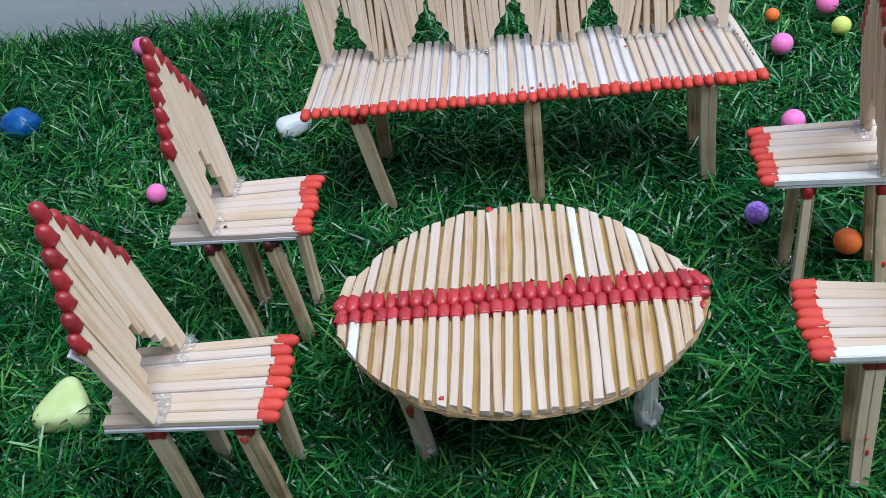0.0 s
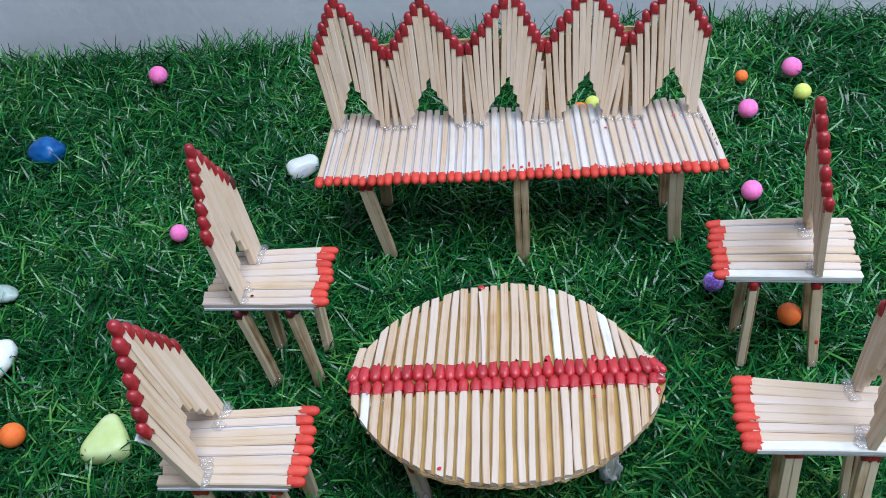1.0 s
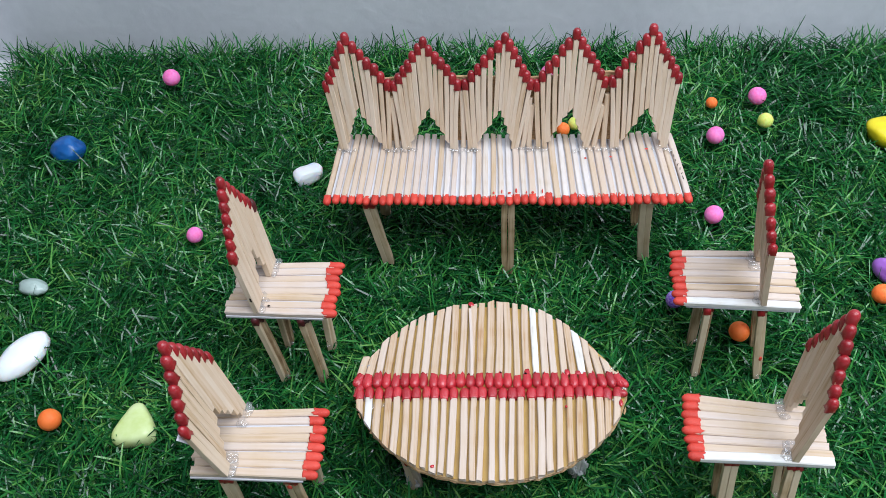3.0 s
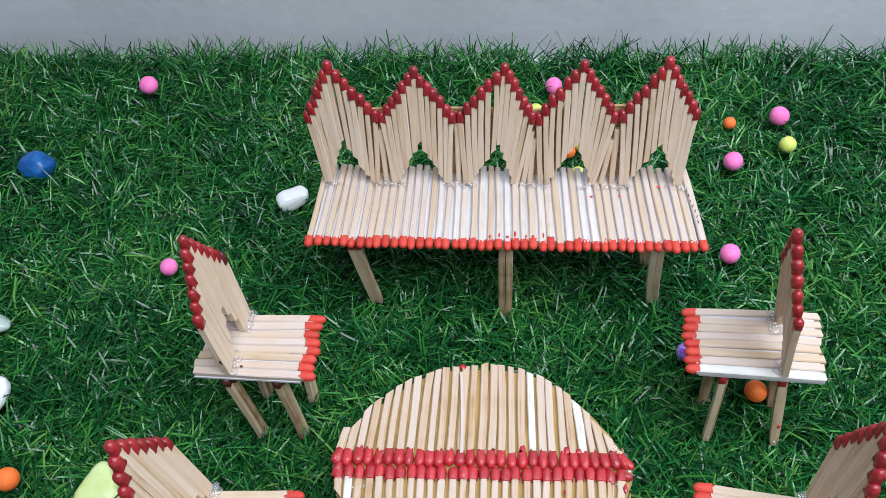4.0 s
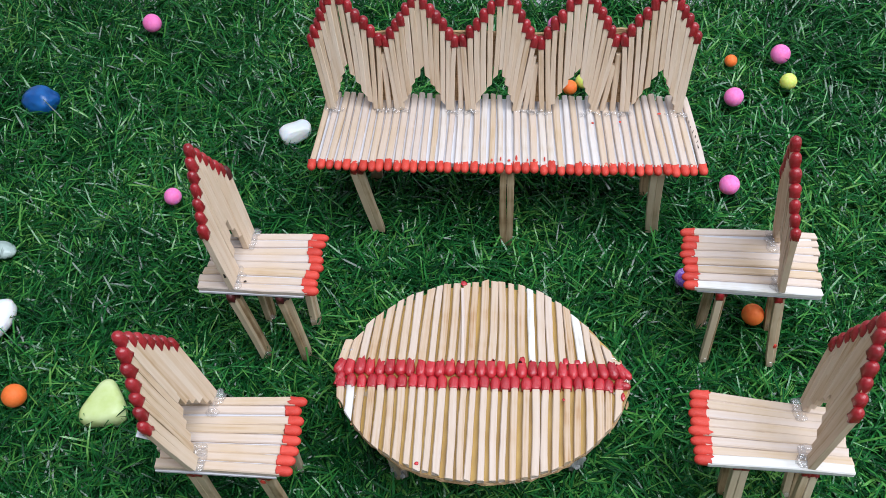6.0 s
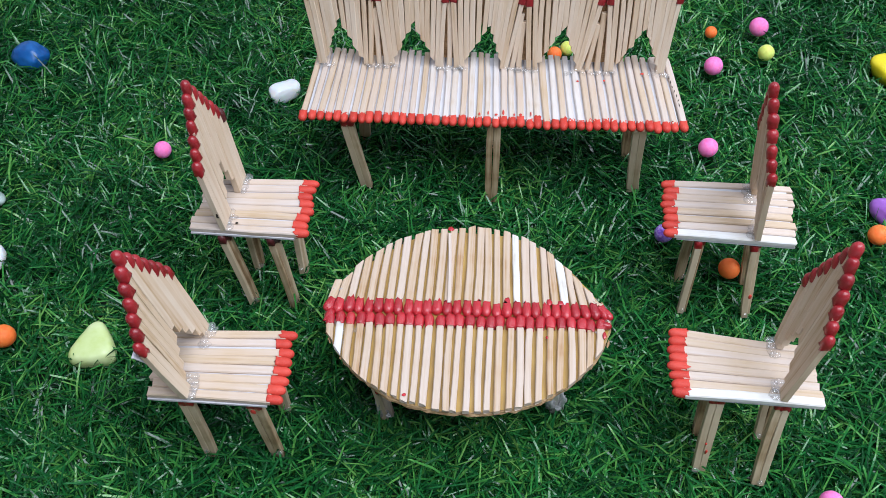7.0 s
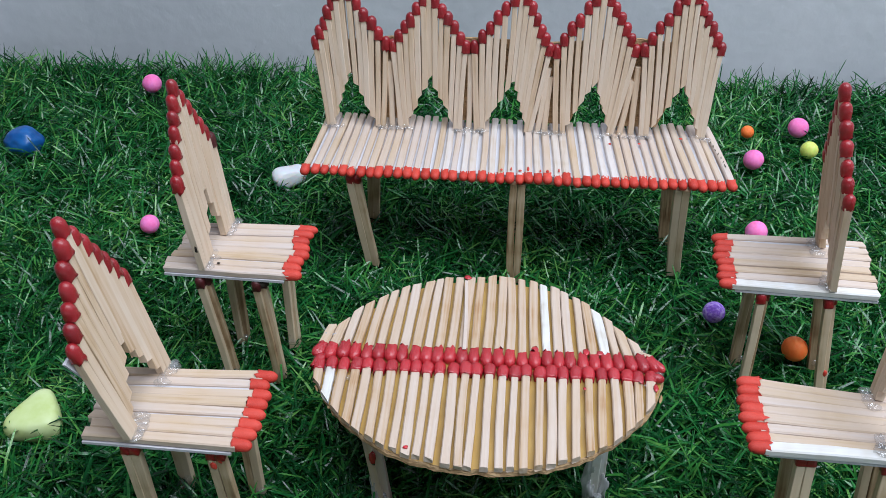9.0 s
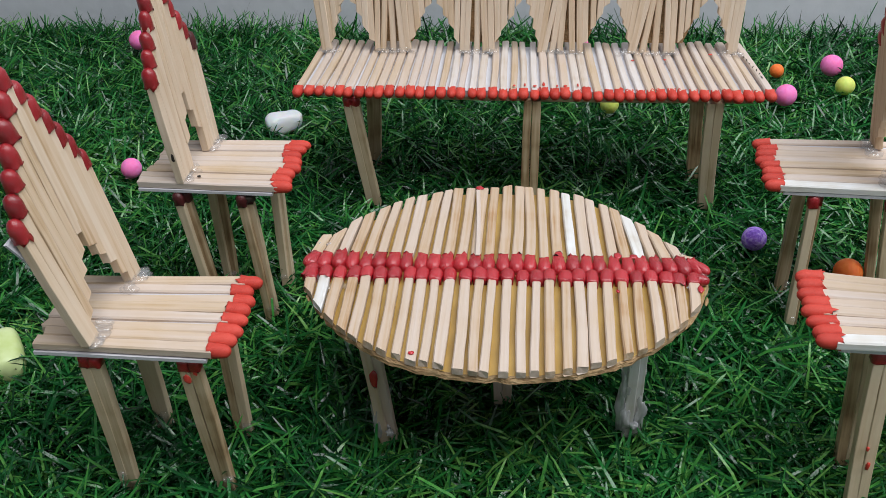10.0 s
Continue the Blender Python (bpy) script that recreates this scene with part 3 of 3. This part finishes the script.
# ---- the sofa ----
rng.seed(31)
sofa = whole("sofa", (0.0, 0.072, 0.0), "long match stick sofa with five red-tipped peaks along its back", "sofa")
z = (SEAT_TOP - 1.0) * MM
N_SEAT = 46
for k in range(N_SEAT):
    f = k / (N_SEAT - 1)
    fx = -50.4 + f * 105.2 + rng.uniform(-0.2, 0.2)
    bx = -49.2 + f * 101.4 + rng.uniform(-0.3, 0.3)
    front = 57.6 + rng.uniform(-0.3, 0.3) - 0.4 * math.sin(math.pi * f)
    back = 87.1 + rng.uniform(-0.5, 0.5)
    dz = rng.uniform(-0.12, 0.18) * MM
    match(sofa, "seat_stick", (bx * MM, back * MM, z + dz), (fx * MM, front * MM, z + dz - 0.0003), (0, 0, 1), 0.00178 * rng.uniform(0.84, 1.12), 0.0019, BLEACHED_SEAT if 14 < k < 34 and k % 5 in (0, 2, 3) else SEAT_WOOD, CORAL, 0.0031 * rng.uniform(0.86, 1.08), 0.00216)
child("seat_card", slab_mesh("seat_card", [(-0.0495, -0.0115), (0.0535, -0.0115), (0.0515, 0.0142), (-0.0485, 0.0142)], z - 0.0017, z - 0.0002, CARD),
      sofa, Matrix.Translation((0, 0.072, 0)), "white card under the sticks")
match(sofa, "front_rail", (-0.046, 0.0632, z - 0.0024), (0.0515, 0.0618, z - 0.0022), (0, 0, 1), 0.0018, 0.0010, LEG_WOOD, label="thin wooden strip under the front edge")

# peaks and valleys of the back in mm: top x, height of the head's middle, x at the seat
KNOTS = [(-51.4, 52.8, -49.2), (-43.4, 68.8, -41.6), (-31.3, 52.6, -31.6), (-21.2, 67.4, -20.9), (-10.8, 52.7, -10.4), (2.2, 68.6, -0.3),
         (10.2, 52.2, 10.6), (22.0, 69.4, 21.2), (31.9, 53.0, 32.3), (42.9, 70.0, 43.8), (52.4, 53.9, 51.6)]
# where the outer stick of each half peak meets the seat: each half is a fan of its own
FEET_X = [-48.8, -33.0, -29.6, -12.4, -9.2, 5.8, 11.6, 27.2, 33.4, 50.9]
COUNT = 6
BASE_Y, LEAN_Y = 80.9, 0.115
for k in range(10):
    up = k % 2 == 0
    low, high = (KNOTS[k], KNOTS[k + 1]) if up else (KNOTS[k + 1], KNOTS[k])
    for j in range(COUNT + 1 if up else COUNT):
        hill = (j + 0.5) / (COUNT + 0.5)
        tx, tz = [low[i] + (high[i] - low[i]) * hill for i in range(2)]
        bx = FEET_X[k] + (high[2] - FEET_X[k]) * hill
        rise = 1.0 + 12.9 * ((hill - 0.3) / 0.7) ** 0.95 + rng.uniform(-0.3, 0.5) if hill > 0.3 else 0.0
        tz += 1.5 + rng.uniform(-0.35, 0.35)
        ty = BASE_Y + (tz - 31) * LEAN_Y + rng.uniform(-0.15, 0.15) - 0.12 * (j % 2)
        back_stick(sofa, ((bx + rng.uniform(-0.25, 0.25)) * MM, BASE_Y * MM, z + 0.0009), ((tx + rng.uniform(-0.15, 0.15)) * MM, ty * MM, tz * MM), rise * MM, (0, -1, 0), 0.00146 * rng.uniform(0.88, 1.1), cut=rng.uniform(0.5, 1.3) * (-1 if up else 1))
# short bare sticks fill the gaps between the fans
for tx, tz, bx in [(-31.7, 49.0, -31.3), (-10.7, 51.5, -10.8), (9.4, 48.5, 7.4), (10.0, 46.0, 9.2), (31.9, 49.5, 31.8), (30.7, 46.0, 28.9)]:
    match(sofa, "filler_stick", (bx * MM, (BASE_Y + 0.3) * MM, z + 0.0009), (tx * MM, (BASE_Y + 0.3 + (tz - 31) * LEAN_Y) * MM, tz * MM), (0, -1, 0), 0.0015, 0.0014, BACK_WOOD, label="short bare stick between two peaks")
# cardboard strip behind the back, flat at the top and notched under each peak
low_edge = []
for _, _, bx in KNOTS[1::2]:
    low_edge += [(bx - 5.6, 33.0), (bx - 1.0, 45.0), (bx + 0.9, 45.0), (bx + 5.6, 33.0)]
strip = [(-49.0, 33.0)] + low_edge + [(51.0, 33.0), (51.4, 54.0), (32, 56.2), (10, 54.6), (-10, 55.2), (-31, 55.0), (-49.6, 53.0)]
n = len(strip)
verts = []
for y_off in (1.1, 1.8):
    verts += [(x * MM, (BASE_Y + (h - 31) * LEAN_Y + y_off) * MM - 0.072, h * MM) for x, h in strip]
faces = [tuple(range(n)), tuple(range(2 * n - 1, n - 1, -1))] + [(k, n + k, n + (k + 1) % n, (k + 1) % n) for k in range(n)]
child("back_board", mesh_of("back_board", verts, faces, CARDBOARD), sofa, Matrix.Translation((0, 0.072, 0)), "brown cardboard strip behind the sticks")
# beads of glue along the foot of each pair of fans
for x0, x1, count in ((-49.5, -43.5, 7), (-35.0, -26.0, 15), (-15.0, -6.5, 14), (5.5, 14.5, 14), (22.5, 37.5, 20), (46.5, 52.0, 7)):
    for k in range(count):
        x = x0 + (x1 - x0) * (k + rng.random()) / count
        glue(sofa, (x * MM, (79.4 + rng.uniform(-1.0, 0.9)) * MM, (31.3 + rng.uniform(0.0, 0.5)) * MM), (rng.uniform(0.5, 1.2), rng.uniform(0.4, 1.0), rng.uniform(0.3, 0.8)), rng.randrange(999))
for top, foot in [((-38.6, 60.0), (-35.6, 63.0, -1.6)), ((3.0, 59.4), (2.9, 59.4, -1.6)), ((43.2, 60.0), (45.8, 65.0, -1.6)),
                  ((-37.0, 82.0), (-38.8, 84.0, -3)), ((2.8, 82.0), (3.2, 83.0, -3)), ((42.6, 80.0), (44.8, 79.0, -3))]:
    hidden = top[0] > 0 and top[1] < 70
    leg(sofa, (top[0] * MM, top[1] * MM, z - 0.0018), (foot[0] * MM, foot[1] * MM, foot[2] * MM), (1, 0, 0), LEG_WOOD, None if hidden else CRIMSON,
        label="two glued bare sticks with brown stains" if hidden else "two glued matches with red heads at the top")


# ---- the table ----
rng.seed(41)
table = whole("table", (-0.0013, -0.0027, 0.0), "low oval match stick table with two rows of red heads", "table")
TX, TY, HALF = -1.4, -2.6, 34.6
TABLE_TOP = 27.6


def rim(x, upper):
    u = min(1.0, abs((x - TX) / HALF))
    if not upper:
        return TY - 26.0 * (1 - u ** 2.2) ** 0.6
    return TY + (25.2 * (1 - u ** 2.5) ** 0.77 if x < TX else 25.9 * (1 - u ** 2.2) ** 0.85)


xs = [TX + HALF * math.cos(math.pi * k / 70) for k in range(71)]
outline = [((x - TX) * 0.972 * MM, (min(rim(x, True), rim(2 * TX - x, True)) - TY + rng.uniform(-0.5, -0.1)) * MM) for x in xs]
outline += [((x - TX) * 0.972 * MM, (rim(x, False) - TY + rng.uniform(-0.1, 0.35)) * MM) for x in xs[-2:0:-1]]
zt = (TABLE_TOP - 1.0) * MM
top_n = len(outline)
flare = [1 + rng.uniform(0.010, 0.024) for _ in outline]
verts = [(x * g * 0.99, y * g, zt - 0.0014) for (x, y), g in zip(outline, flare)]
verts += [(x * (0.3 + 0.7 * g), y * (0.3 + 0.7 * g), zt - 0.0009 + rng.uniform(-0.0002, 0.0002)) for (x, y), g in zip(outline, flare)]
verts += [(x, y, zt - 0.0003) for x, y in outline]
faces = [tuple(range(top_n - 1, -1, -1)), tuple(range(2 * top_n, 3 * top_n))]
faces += [(r * top_n + k, r * top_n + (k + 1) % top_n, (r + 1) * top_n + (k + 1) % top_n, (r + 1) * top_n + k) for r in range(2) for k in range(top_n)]
board_mesh = mesh_of("board", verts, faces, OCHRE)
board_mesh.materials.append(CARDBOARD)
board_mesh.polygons.foreach_set("material_index", [0, 0] + [1] * (2 * top_n))
board = child("board", board_mesh, table, Matrix.Translation((TX * MM, TY * MM, 0)), "oval cardboard with an ochre glossy top")
N_TOP = 29
for k in range(N_TOP):
    for upper in (True, False):
        x = TX - 33.0 + 66.0 * k / (N_TOP - 1) + (0.0 if upper else 0.9) + rng.uniform(-0.18, 0.18)
        if abs(x - TX) > 33.9:
            continue
        tip = (-3.7 if upper else -3.2) + 0.022 * x + rng.uniform(-0.3, 0.3)
        end = rim(x, upper) + (rng.uniform(-0.1, 0.5) if upper else rng.uniform(-0.45, 0.15))
        skew = rng.uniform(-0.3, 0.3) + (x - TX) * (-0.02 if not upper else -0.035 if x < TX else -0.07)
        h = (TABLE_TOP - 0.75) * MM + rng.uniform(-0.1, 0.15) * MM
        slope = (rim(x + 0.6, upper) - rim(x - 0.6, upper)) / 1.2
        cut = max(-1.6, min(1.6, -slope))
        if abs(end - tip) < 3.4:
            continue
        pale = (upper and (8.6 < x < 10.9 or 21.0 < x < 23.0)) or (not upper and k == 1)
        match(table, "top_stick", ((x + skew) * MM, end * MM, h), (x * MM, tip * MM, h), (0, 0, 1), (0.00172 if upper else 0.00160) * rng.uniform(0.88, 1.12), 0.0013, PALE_WOOD if pale else WOOD, TABLE_RED,
              0.0037 if upper else 0.0033, 0.00246, cut, shapes=None if upper else NEAT_HEADS)
match(table, "broken_stick", (-34.0 * MM, -0.6 * MM, (TABLE_TOP - 0.6) * MM), (-33.0 * MM, 5.0 * MM, (TABLE_TOP - 0.6) * MM), (0, 0, 1), 0.0018, 0.0013, SEAT_WOOD, label="short stub of a stick with grey glue")
match(table, "broken_stick", (-6.9 * MM, 20.4 * MM, (TABLE_TOP + 0.45) * MM), (-5.8 * MM, -0.6 * MM, (TABLE_TOP + 0.25) * MM), (0, 0, 1), 0.0008, 0.0006, SEAT_WOOD, label="thin white sliver of a stick lying on top")
for k, (top, foot, spread) in enumerate([((-22.6, -17.0), (-20.6, -15.6, -2), (0.9, 0.4, 0)), ((21.4, -12.6), (21.7, -11.0, -2), (0.9, 0.4, 0)), ((-1.0, -4.6), (-1.0, -5.2, -1), (1, 0, 0)), ((0.0, 12.0), (0.0, 13.0, -2), (1, 0, 0))]):
    leg(table, (top[0] * MM, top[1] * MM, zt - 0.0017), (foot[0] * MM, foot[1] * MM, foot[2] * MM), spread, PALE_WOOD if k == 1 else SEAT_WOOD, None, 0.0017, label="pale splintered sticks with dried glue")


# ---- spots of paint and scorch marks ----
def spot(parent, place, size, mat, seed, name="paint_spot", turn=0.0, label="spot of red paint"):
    m = Matrix.Translation(Vector([c * MM for c in place])) @ Matrix.Rotation(turn, 4, "Z")
    return child(name, blob_mesh(name, [c * MM for c in size], mat, seed, 0.4, 1.8, 2), parent, m, label)


CHAR = surface("charred_wood", [(0.3, (0.012, 0.009, 0.008)), (0.7, (0.05, 0.035, 0.025))], 0.85, (900, 900, 900), 300.0, 0.4, 0.0001)
spot(made_chairs[1], (-63.7, 16.5, 36.2), (0.5, 0.3, 1.3), CHAR, 350, "scorch_mark", 0.0, "black scorch mark")
spot(made_chairs[1], (-60.4, 18.6, 31.0), (0.4, 0.3, 0.15), CHAR, 351, "scorch_mark", 0.3, "black scorch mark")
spot(made_chairs[1], (-51.3, 16.9, 27.4), (1.9, 1.4, 1.0), CHAR, 352, "scorch_mark", 0.0, "black scorch mark")
SEAT_FACE = SEAT_TOP + 0.02
for k in range(7):
    spot(sofa, (52.0 + 0.36 * k + rng.uniform(-0.2, 0.2), 78.4 - 1.9 * k, SEAT_FACE - 0.02), (0.11, rng.uniform(0.4, 0.9), 0.08), CHAR, 330 + k, "scorch_mark", rng.uniform(-0.5, 0.3), "black scorch mark")
for k, (x, y, a, b) in enumerate([(26.2, 75.6, 0.35, 0.35), (33.7, 76.2, 0.35, 0.4), (44.6, 79.6, 0.5, 0.45), (-1.2, 60.9, 0.3, 0.5), (1.2, 61.4, 0.2, 0.8), (3.4, 60.8, 0.4, 0.4),
                                  (5.4, 61.7, 0.3, 1.0), (8.4, 61.0, 0.25, 0.5), (10.2, 61.0, 0.45, 0.5), (13.0, 61.5, 0.2, 0.8)]):
    spot(sofa, (x, y, SEAT_FACE), (a, b, 0.10), CORAL, 300 + k)
for k, (x, y, a, b) in enumerate([(-14.2, -25.6, 0.5, 0.4), (-6.7, 22.3, 0.8, 0.7), (17.4, -8.9, 0.3, 0.4), (18.0, 1.0, 0.7, 0.9), (20.6, 0.9, 0.8, 0.7), (30.6, -7.6, 0.5, 1.0), (8.0, 0.7, 0.7, 1.3)]):
    spot(table, (x, y, TABLE_TOP + 0.0), (a, b, 0.16), TABLE_RED, 320 + k)
spot(table, (-22.0, -17.8, 14.5), (0.8, 0.35, 1.9), TABLE_RED, 340)
for owner, place, size in ((0, (-47.6, -30.2, 24.6), (0.6, 0.25, 0.9)), (0, (-46.2, -30.1, 26.0), (0.4, 0.25, 0.7)), (2, (72.2, 19.4, 8.0), (0.5, 0.3, 1.0)),
                           (3, (55.6, -26.1, 8.6), (0.3, 0.25, 0.9)), (3, (54.9, -25.8, 12.0), (0.25, 0.25, 0.5))):
    spot(made_chairs[owner], place, size, CORAL, 345 + owner)
# long runs of milky glue down the two front legs
for k, (x, y, h, a, c) in enumerate([(20.4, -12.4, 18.5, 0.9, 5.5), (20.0, -12.2, 11.5, 1.0, 5.6), (19.7, -11.9, 5.0, 1.1, 4.6), (22.9, -12.0, 3.5, 0.9, 3.6), (20.4, -12.4, 2.6, 0.8, 2.8),
                                     (-22.3, -16.6, 4.4, 0.8, 3.6), (-21.9, -16.4, 1.6, 1.1, 1.9)]):
    glue(table, (x * MM, y * MM, h * MM), (a, 0.7, c), 380 + k, MILKY_GLUE)
for k, (x, y, a) in enumerate([(-32.6, 0.6, 1.1), (-32.0, -6.6, 1.0), (-28.8, -12.2, 1.3), (30.6, -1.0, 1.2), (29.8, -6.5, 1.1), (27.2, 3.0, 0.8), (-27.0, -9.0, 0.9), (21.9, -12.8, 0.8), (-20.2, -17.4, 0.7)]):
    glue(table, (x * MM, y * MM, (TABLE_TOP - 0.7 if k < 7 else 1.5) * MM), (a * 0.9, a * 0.8, 0.35 if k < 7 else 0.7), 360 + k, MILKY_GLUE if k >= 7 else GLUE)

# heads broken off and stuck at the two tips of the table, in a crust of glue
def loose_head(parent, place, size, turn, seed, mat=TABLE_RED):
    m = Matrix.Translation(Vector([c * MM for c in place])) @ Matrix.Rotation(turn, 4, "Z") @ Matrix.Rotation(math.radians(84), 4, "X")
    return child("match_head", HEADS[mat.name][seed % 8], parent, m @ Matrix.Diagonal((size[0] * MM, size[0] * MM, size[1] * MM, 1)))


for k, (x, y, turn, w, l) in enumerate([(31.4, -1.4, 0.75, 2.1, 4.0), (31.0, -4.6, 1.4, 1.9, 3.0), (-34.4, -2.2, -0.4, 2.2, 3.6), (-33.8, -5.2, 2.9, 2.1, 3.6)]):
    loose_head(table, (x, y, TABLE_TOP - 0.5), (w, l), turn, k + 3)
for k, (x, y, a) in enumerate([(30.8, 0.6, 0.9), (31.6, -3.0, 1.0), (30.2, -7.0, 0.9), (29.0, 2.6, 0.8), (-34.2, -4.0, 0.9), (-33.0, -7.4, 0.9), (-30.0, -9.4, 1.1)]):
    glue(table, (x * MM, y * MM, (TABLE_TOP - 0.9) * MM), (a, a * 0.9, 0.6), 500 + k)
for k in range(16):
    side = -1 if k % 2 else 1
    x, y = (-33.0 + rng.uniform(-0.8, 1.6), rng.uniform(-10, 3)) if side < 0 else (30.8 + rng.uniform(-1.6, 0.8), rng.uniform(-7, 1))
    glue(table, (x * MM, y * MM, (TABLE_TOP - 0.6 + rng.uniform(-0.4, 0.5)) * MM), (rng.uniform(0.25, 0.7), rng.uniform(0.2, 0.5), rng.uniform(0.15, 0.4)), 540 + k, MILKY_GLUE)
for k in range(14):
    # torn fibres of the cardboard edge
    a = math.radians(rng.uniform(196, 345) if k % 3 else rng.uniform(-30, 20))
    u = TX + 33.4 * math.cos(a)
    v = rim(u, math.sin(a) > 0) + (-0.3 if math.sin(a) > 0 else 0.3)
    spot(table, (u, v, zt / MM - 0.6), (rng.uniform(0.3, 0.8), rng.uniform(0.12, 0.25), rng.uniform(0.1, 0.25)), CARDBOARD, 520 + k, "torn_edge", a + math.pi / 2, "torn brown cardboard fibre")

# ---- grass of the turf ----
def grass_mesh(count, seed):
    g = np.random.default_rng(seed)
    x0, x1, y0, y1 = TURF
    # tufts in rows, several blades each
    tufts = count // 9
    tx, ty = g.uniform(x0, x1, tufts), g.uniform(y0, y1, tufts)
    pick = g.integers(0, tufts, count)
    px, py = tx[pick] + g.normal(0, 0.0011, count), ty[pick] + g.normal(0, 0.0011, count)
    px, py = np.clip(px, x0, x1), np.clip(py, y0, y1)
    tuft_az = g.uniform(0, 2 * np.pi, tufts)
    az = tuft_az[pick] + g.normal(0, 1.0, count)
    length = g.uniform(0.009, 0.0165, count) * np.where(g.random(count) < 0.06, 1.2, 1.0)
    th0, th1 = np.radians(g.uniform(8, 58, count)), np.radians(g.uniform(55, 112, count))
    fringe = py > y1 - 0.012
    th1 = np.where(fringe & (g.random(count) < 0.22), th1 * 0.4, th1)
    width = g.uniform(0.00032, 0.00070, count)
    roll, twist = g.normal(0, 0.7, count), g.normal(0, 0.9, count)
    f = [0.0, 0.3, 0.62, 0.93, 1.0]
    rings = len(f) - 1
    spine, side = np.zeros((count, rings + 1, 3)), np.zeros((count, rings, 3))
    spine[:, 0] = np.stack([px, py, np.full(count, GROUND)], 1)
    for k in range(rings):
        th = th0 + (th1 - th0) * ((f[k] + f[k + 1]) / 2)
        step = length * (f[k + 1] - f[k])
        spine[:, k + 1] = spine[:, k] + np.stack([np.sin(th) * np.cos(az) * step, np.sin(th) * np.sin(az) * step, np.cos(th) * step], 1)
        turn = roll + twist * f[k]
        side[:, k] = np.stack([-np.sin(az) * np.cos(turn), np.cos(az) * np.cos(turn), np.sin(turn)], 1)
    # blades lie round the balls and pebbles, and stay off the wall
    keep = (spine[:, rings, 1] < WALL_Y - 0.002) & (spine[:, rings - 1, 1] < WALL_Y - 0.003)
    for kind, bx, by, bz, r in BALLS:
        for s in range(2, rings + 1):
            keep &= ~(np.hypot(spine[:, s, 0] - bx * MM, spine[:, s, 1] - by * MM) < r * MM * 0.85)
    for _, c, size, *_ in PEBBLES:
        for s in range(2, rings + 1):
            keep &= ~(np.hypot(spine[:, s, 0] - c[0] * MM, spine[:, s, 1] - c[1] * MM) < min(size[0], size[1]) * MM * 0.68)
    spine, side, width = spine[keep], side[keep], width[keep]
    n = len(spine)
    each = 2 * rings + 1
    v = np.zeros((n, each, 3))
    for k, w in enumerate((0.85, 1.0, 0.95, 0.75)):
        v[:, 2 * k] = spine[:, k] - side[:, k] * (width * w / 2)[:, None]
        v[:, 2 * k + 1] = spine[:, k] + side[:, k] * (width * w / 2)[:, None]
    v[:, each - 1] = spine[:, rings]
    tri = np.array([t for k in range(0, each - 3, 2) for t in ([k, k + 1, k + 3], [k, k + 3, k + 2])] + [[each - 3, each - 2, each - 1]])
    faces = (tri[None] + each * np.arange(n)[:, None, None]).reshape(-1, 3)
    me = bpy.data.meshes.new("grass")
    me.vertices.add(n * each)
    me.vertices.foreach_set("co", v.reshape(-1).astype(np.float32))
    me.loops.add(len(faces) * 3)
    me.loops.foreach_set("vertex_index", faces.reshape(-1).astype(np.int32))
    me.polygons.add(len(faces))
    me.polygons.foreach_set("loop_start", (3 * np.arange(len(faces))).astype(np.int32))
    me.update(calc_edges=True)
    me.polygons.foreach_set("use_smooth", np.ones(len(faces), dtype=bool))
    me.materials.append(GRASS)
    return me


tagged(new("grass", grass_mesh(225000, 5)), "deep green shiny plastic grass blades of the turf", "artificial grass", kind="stuff")
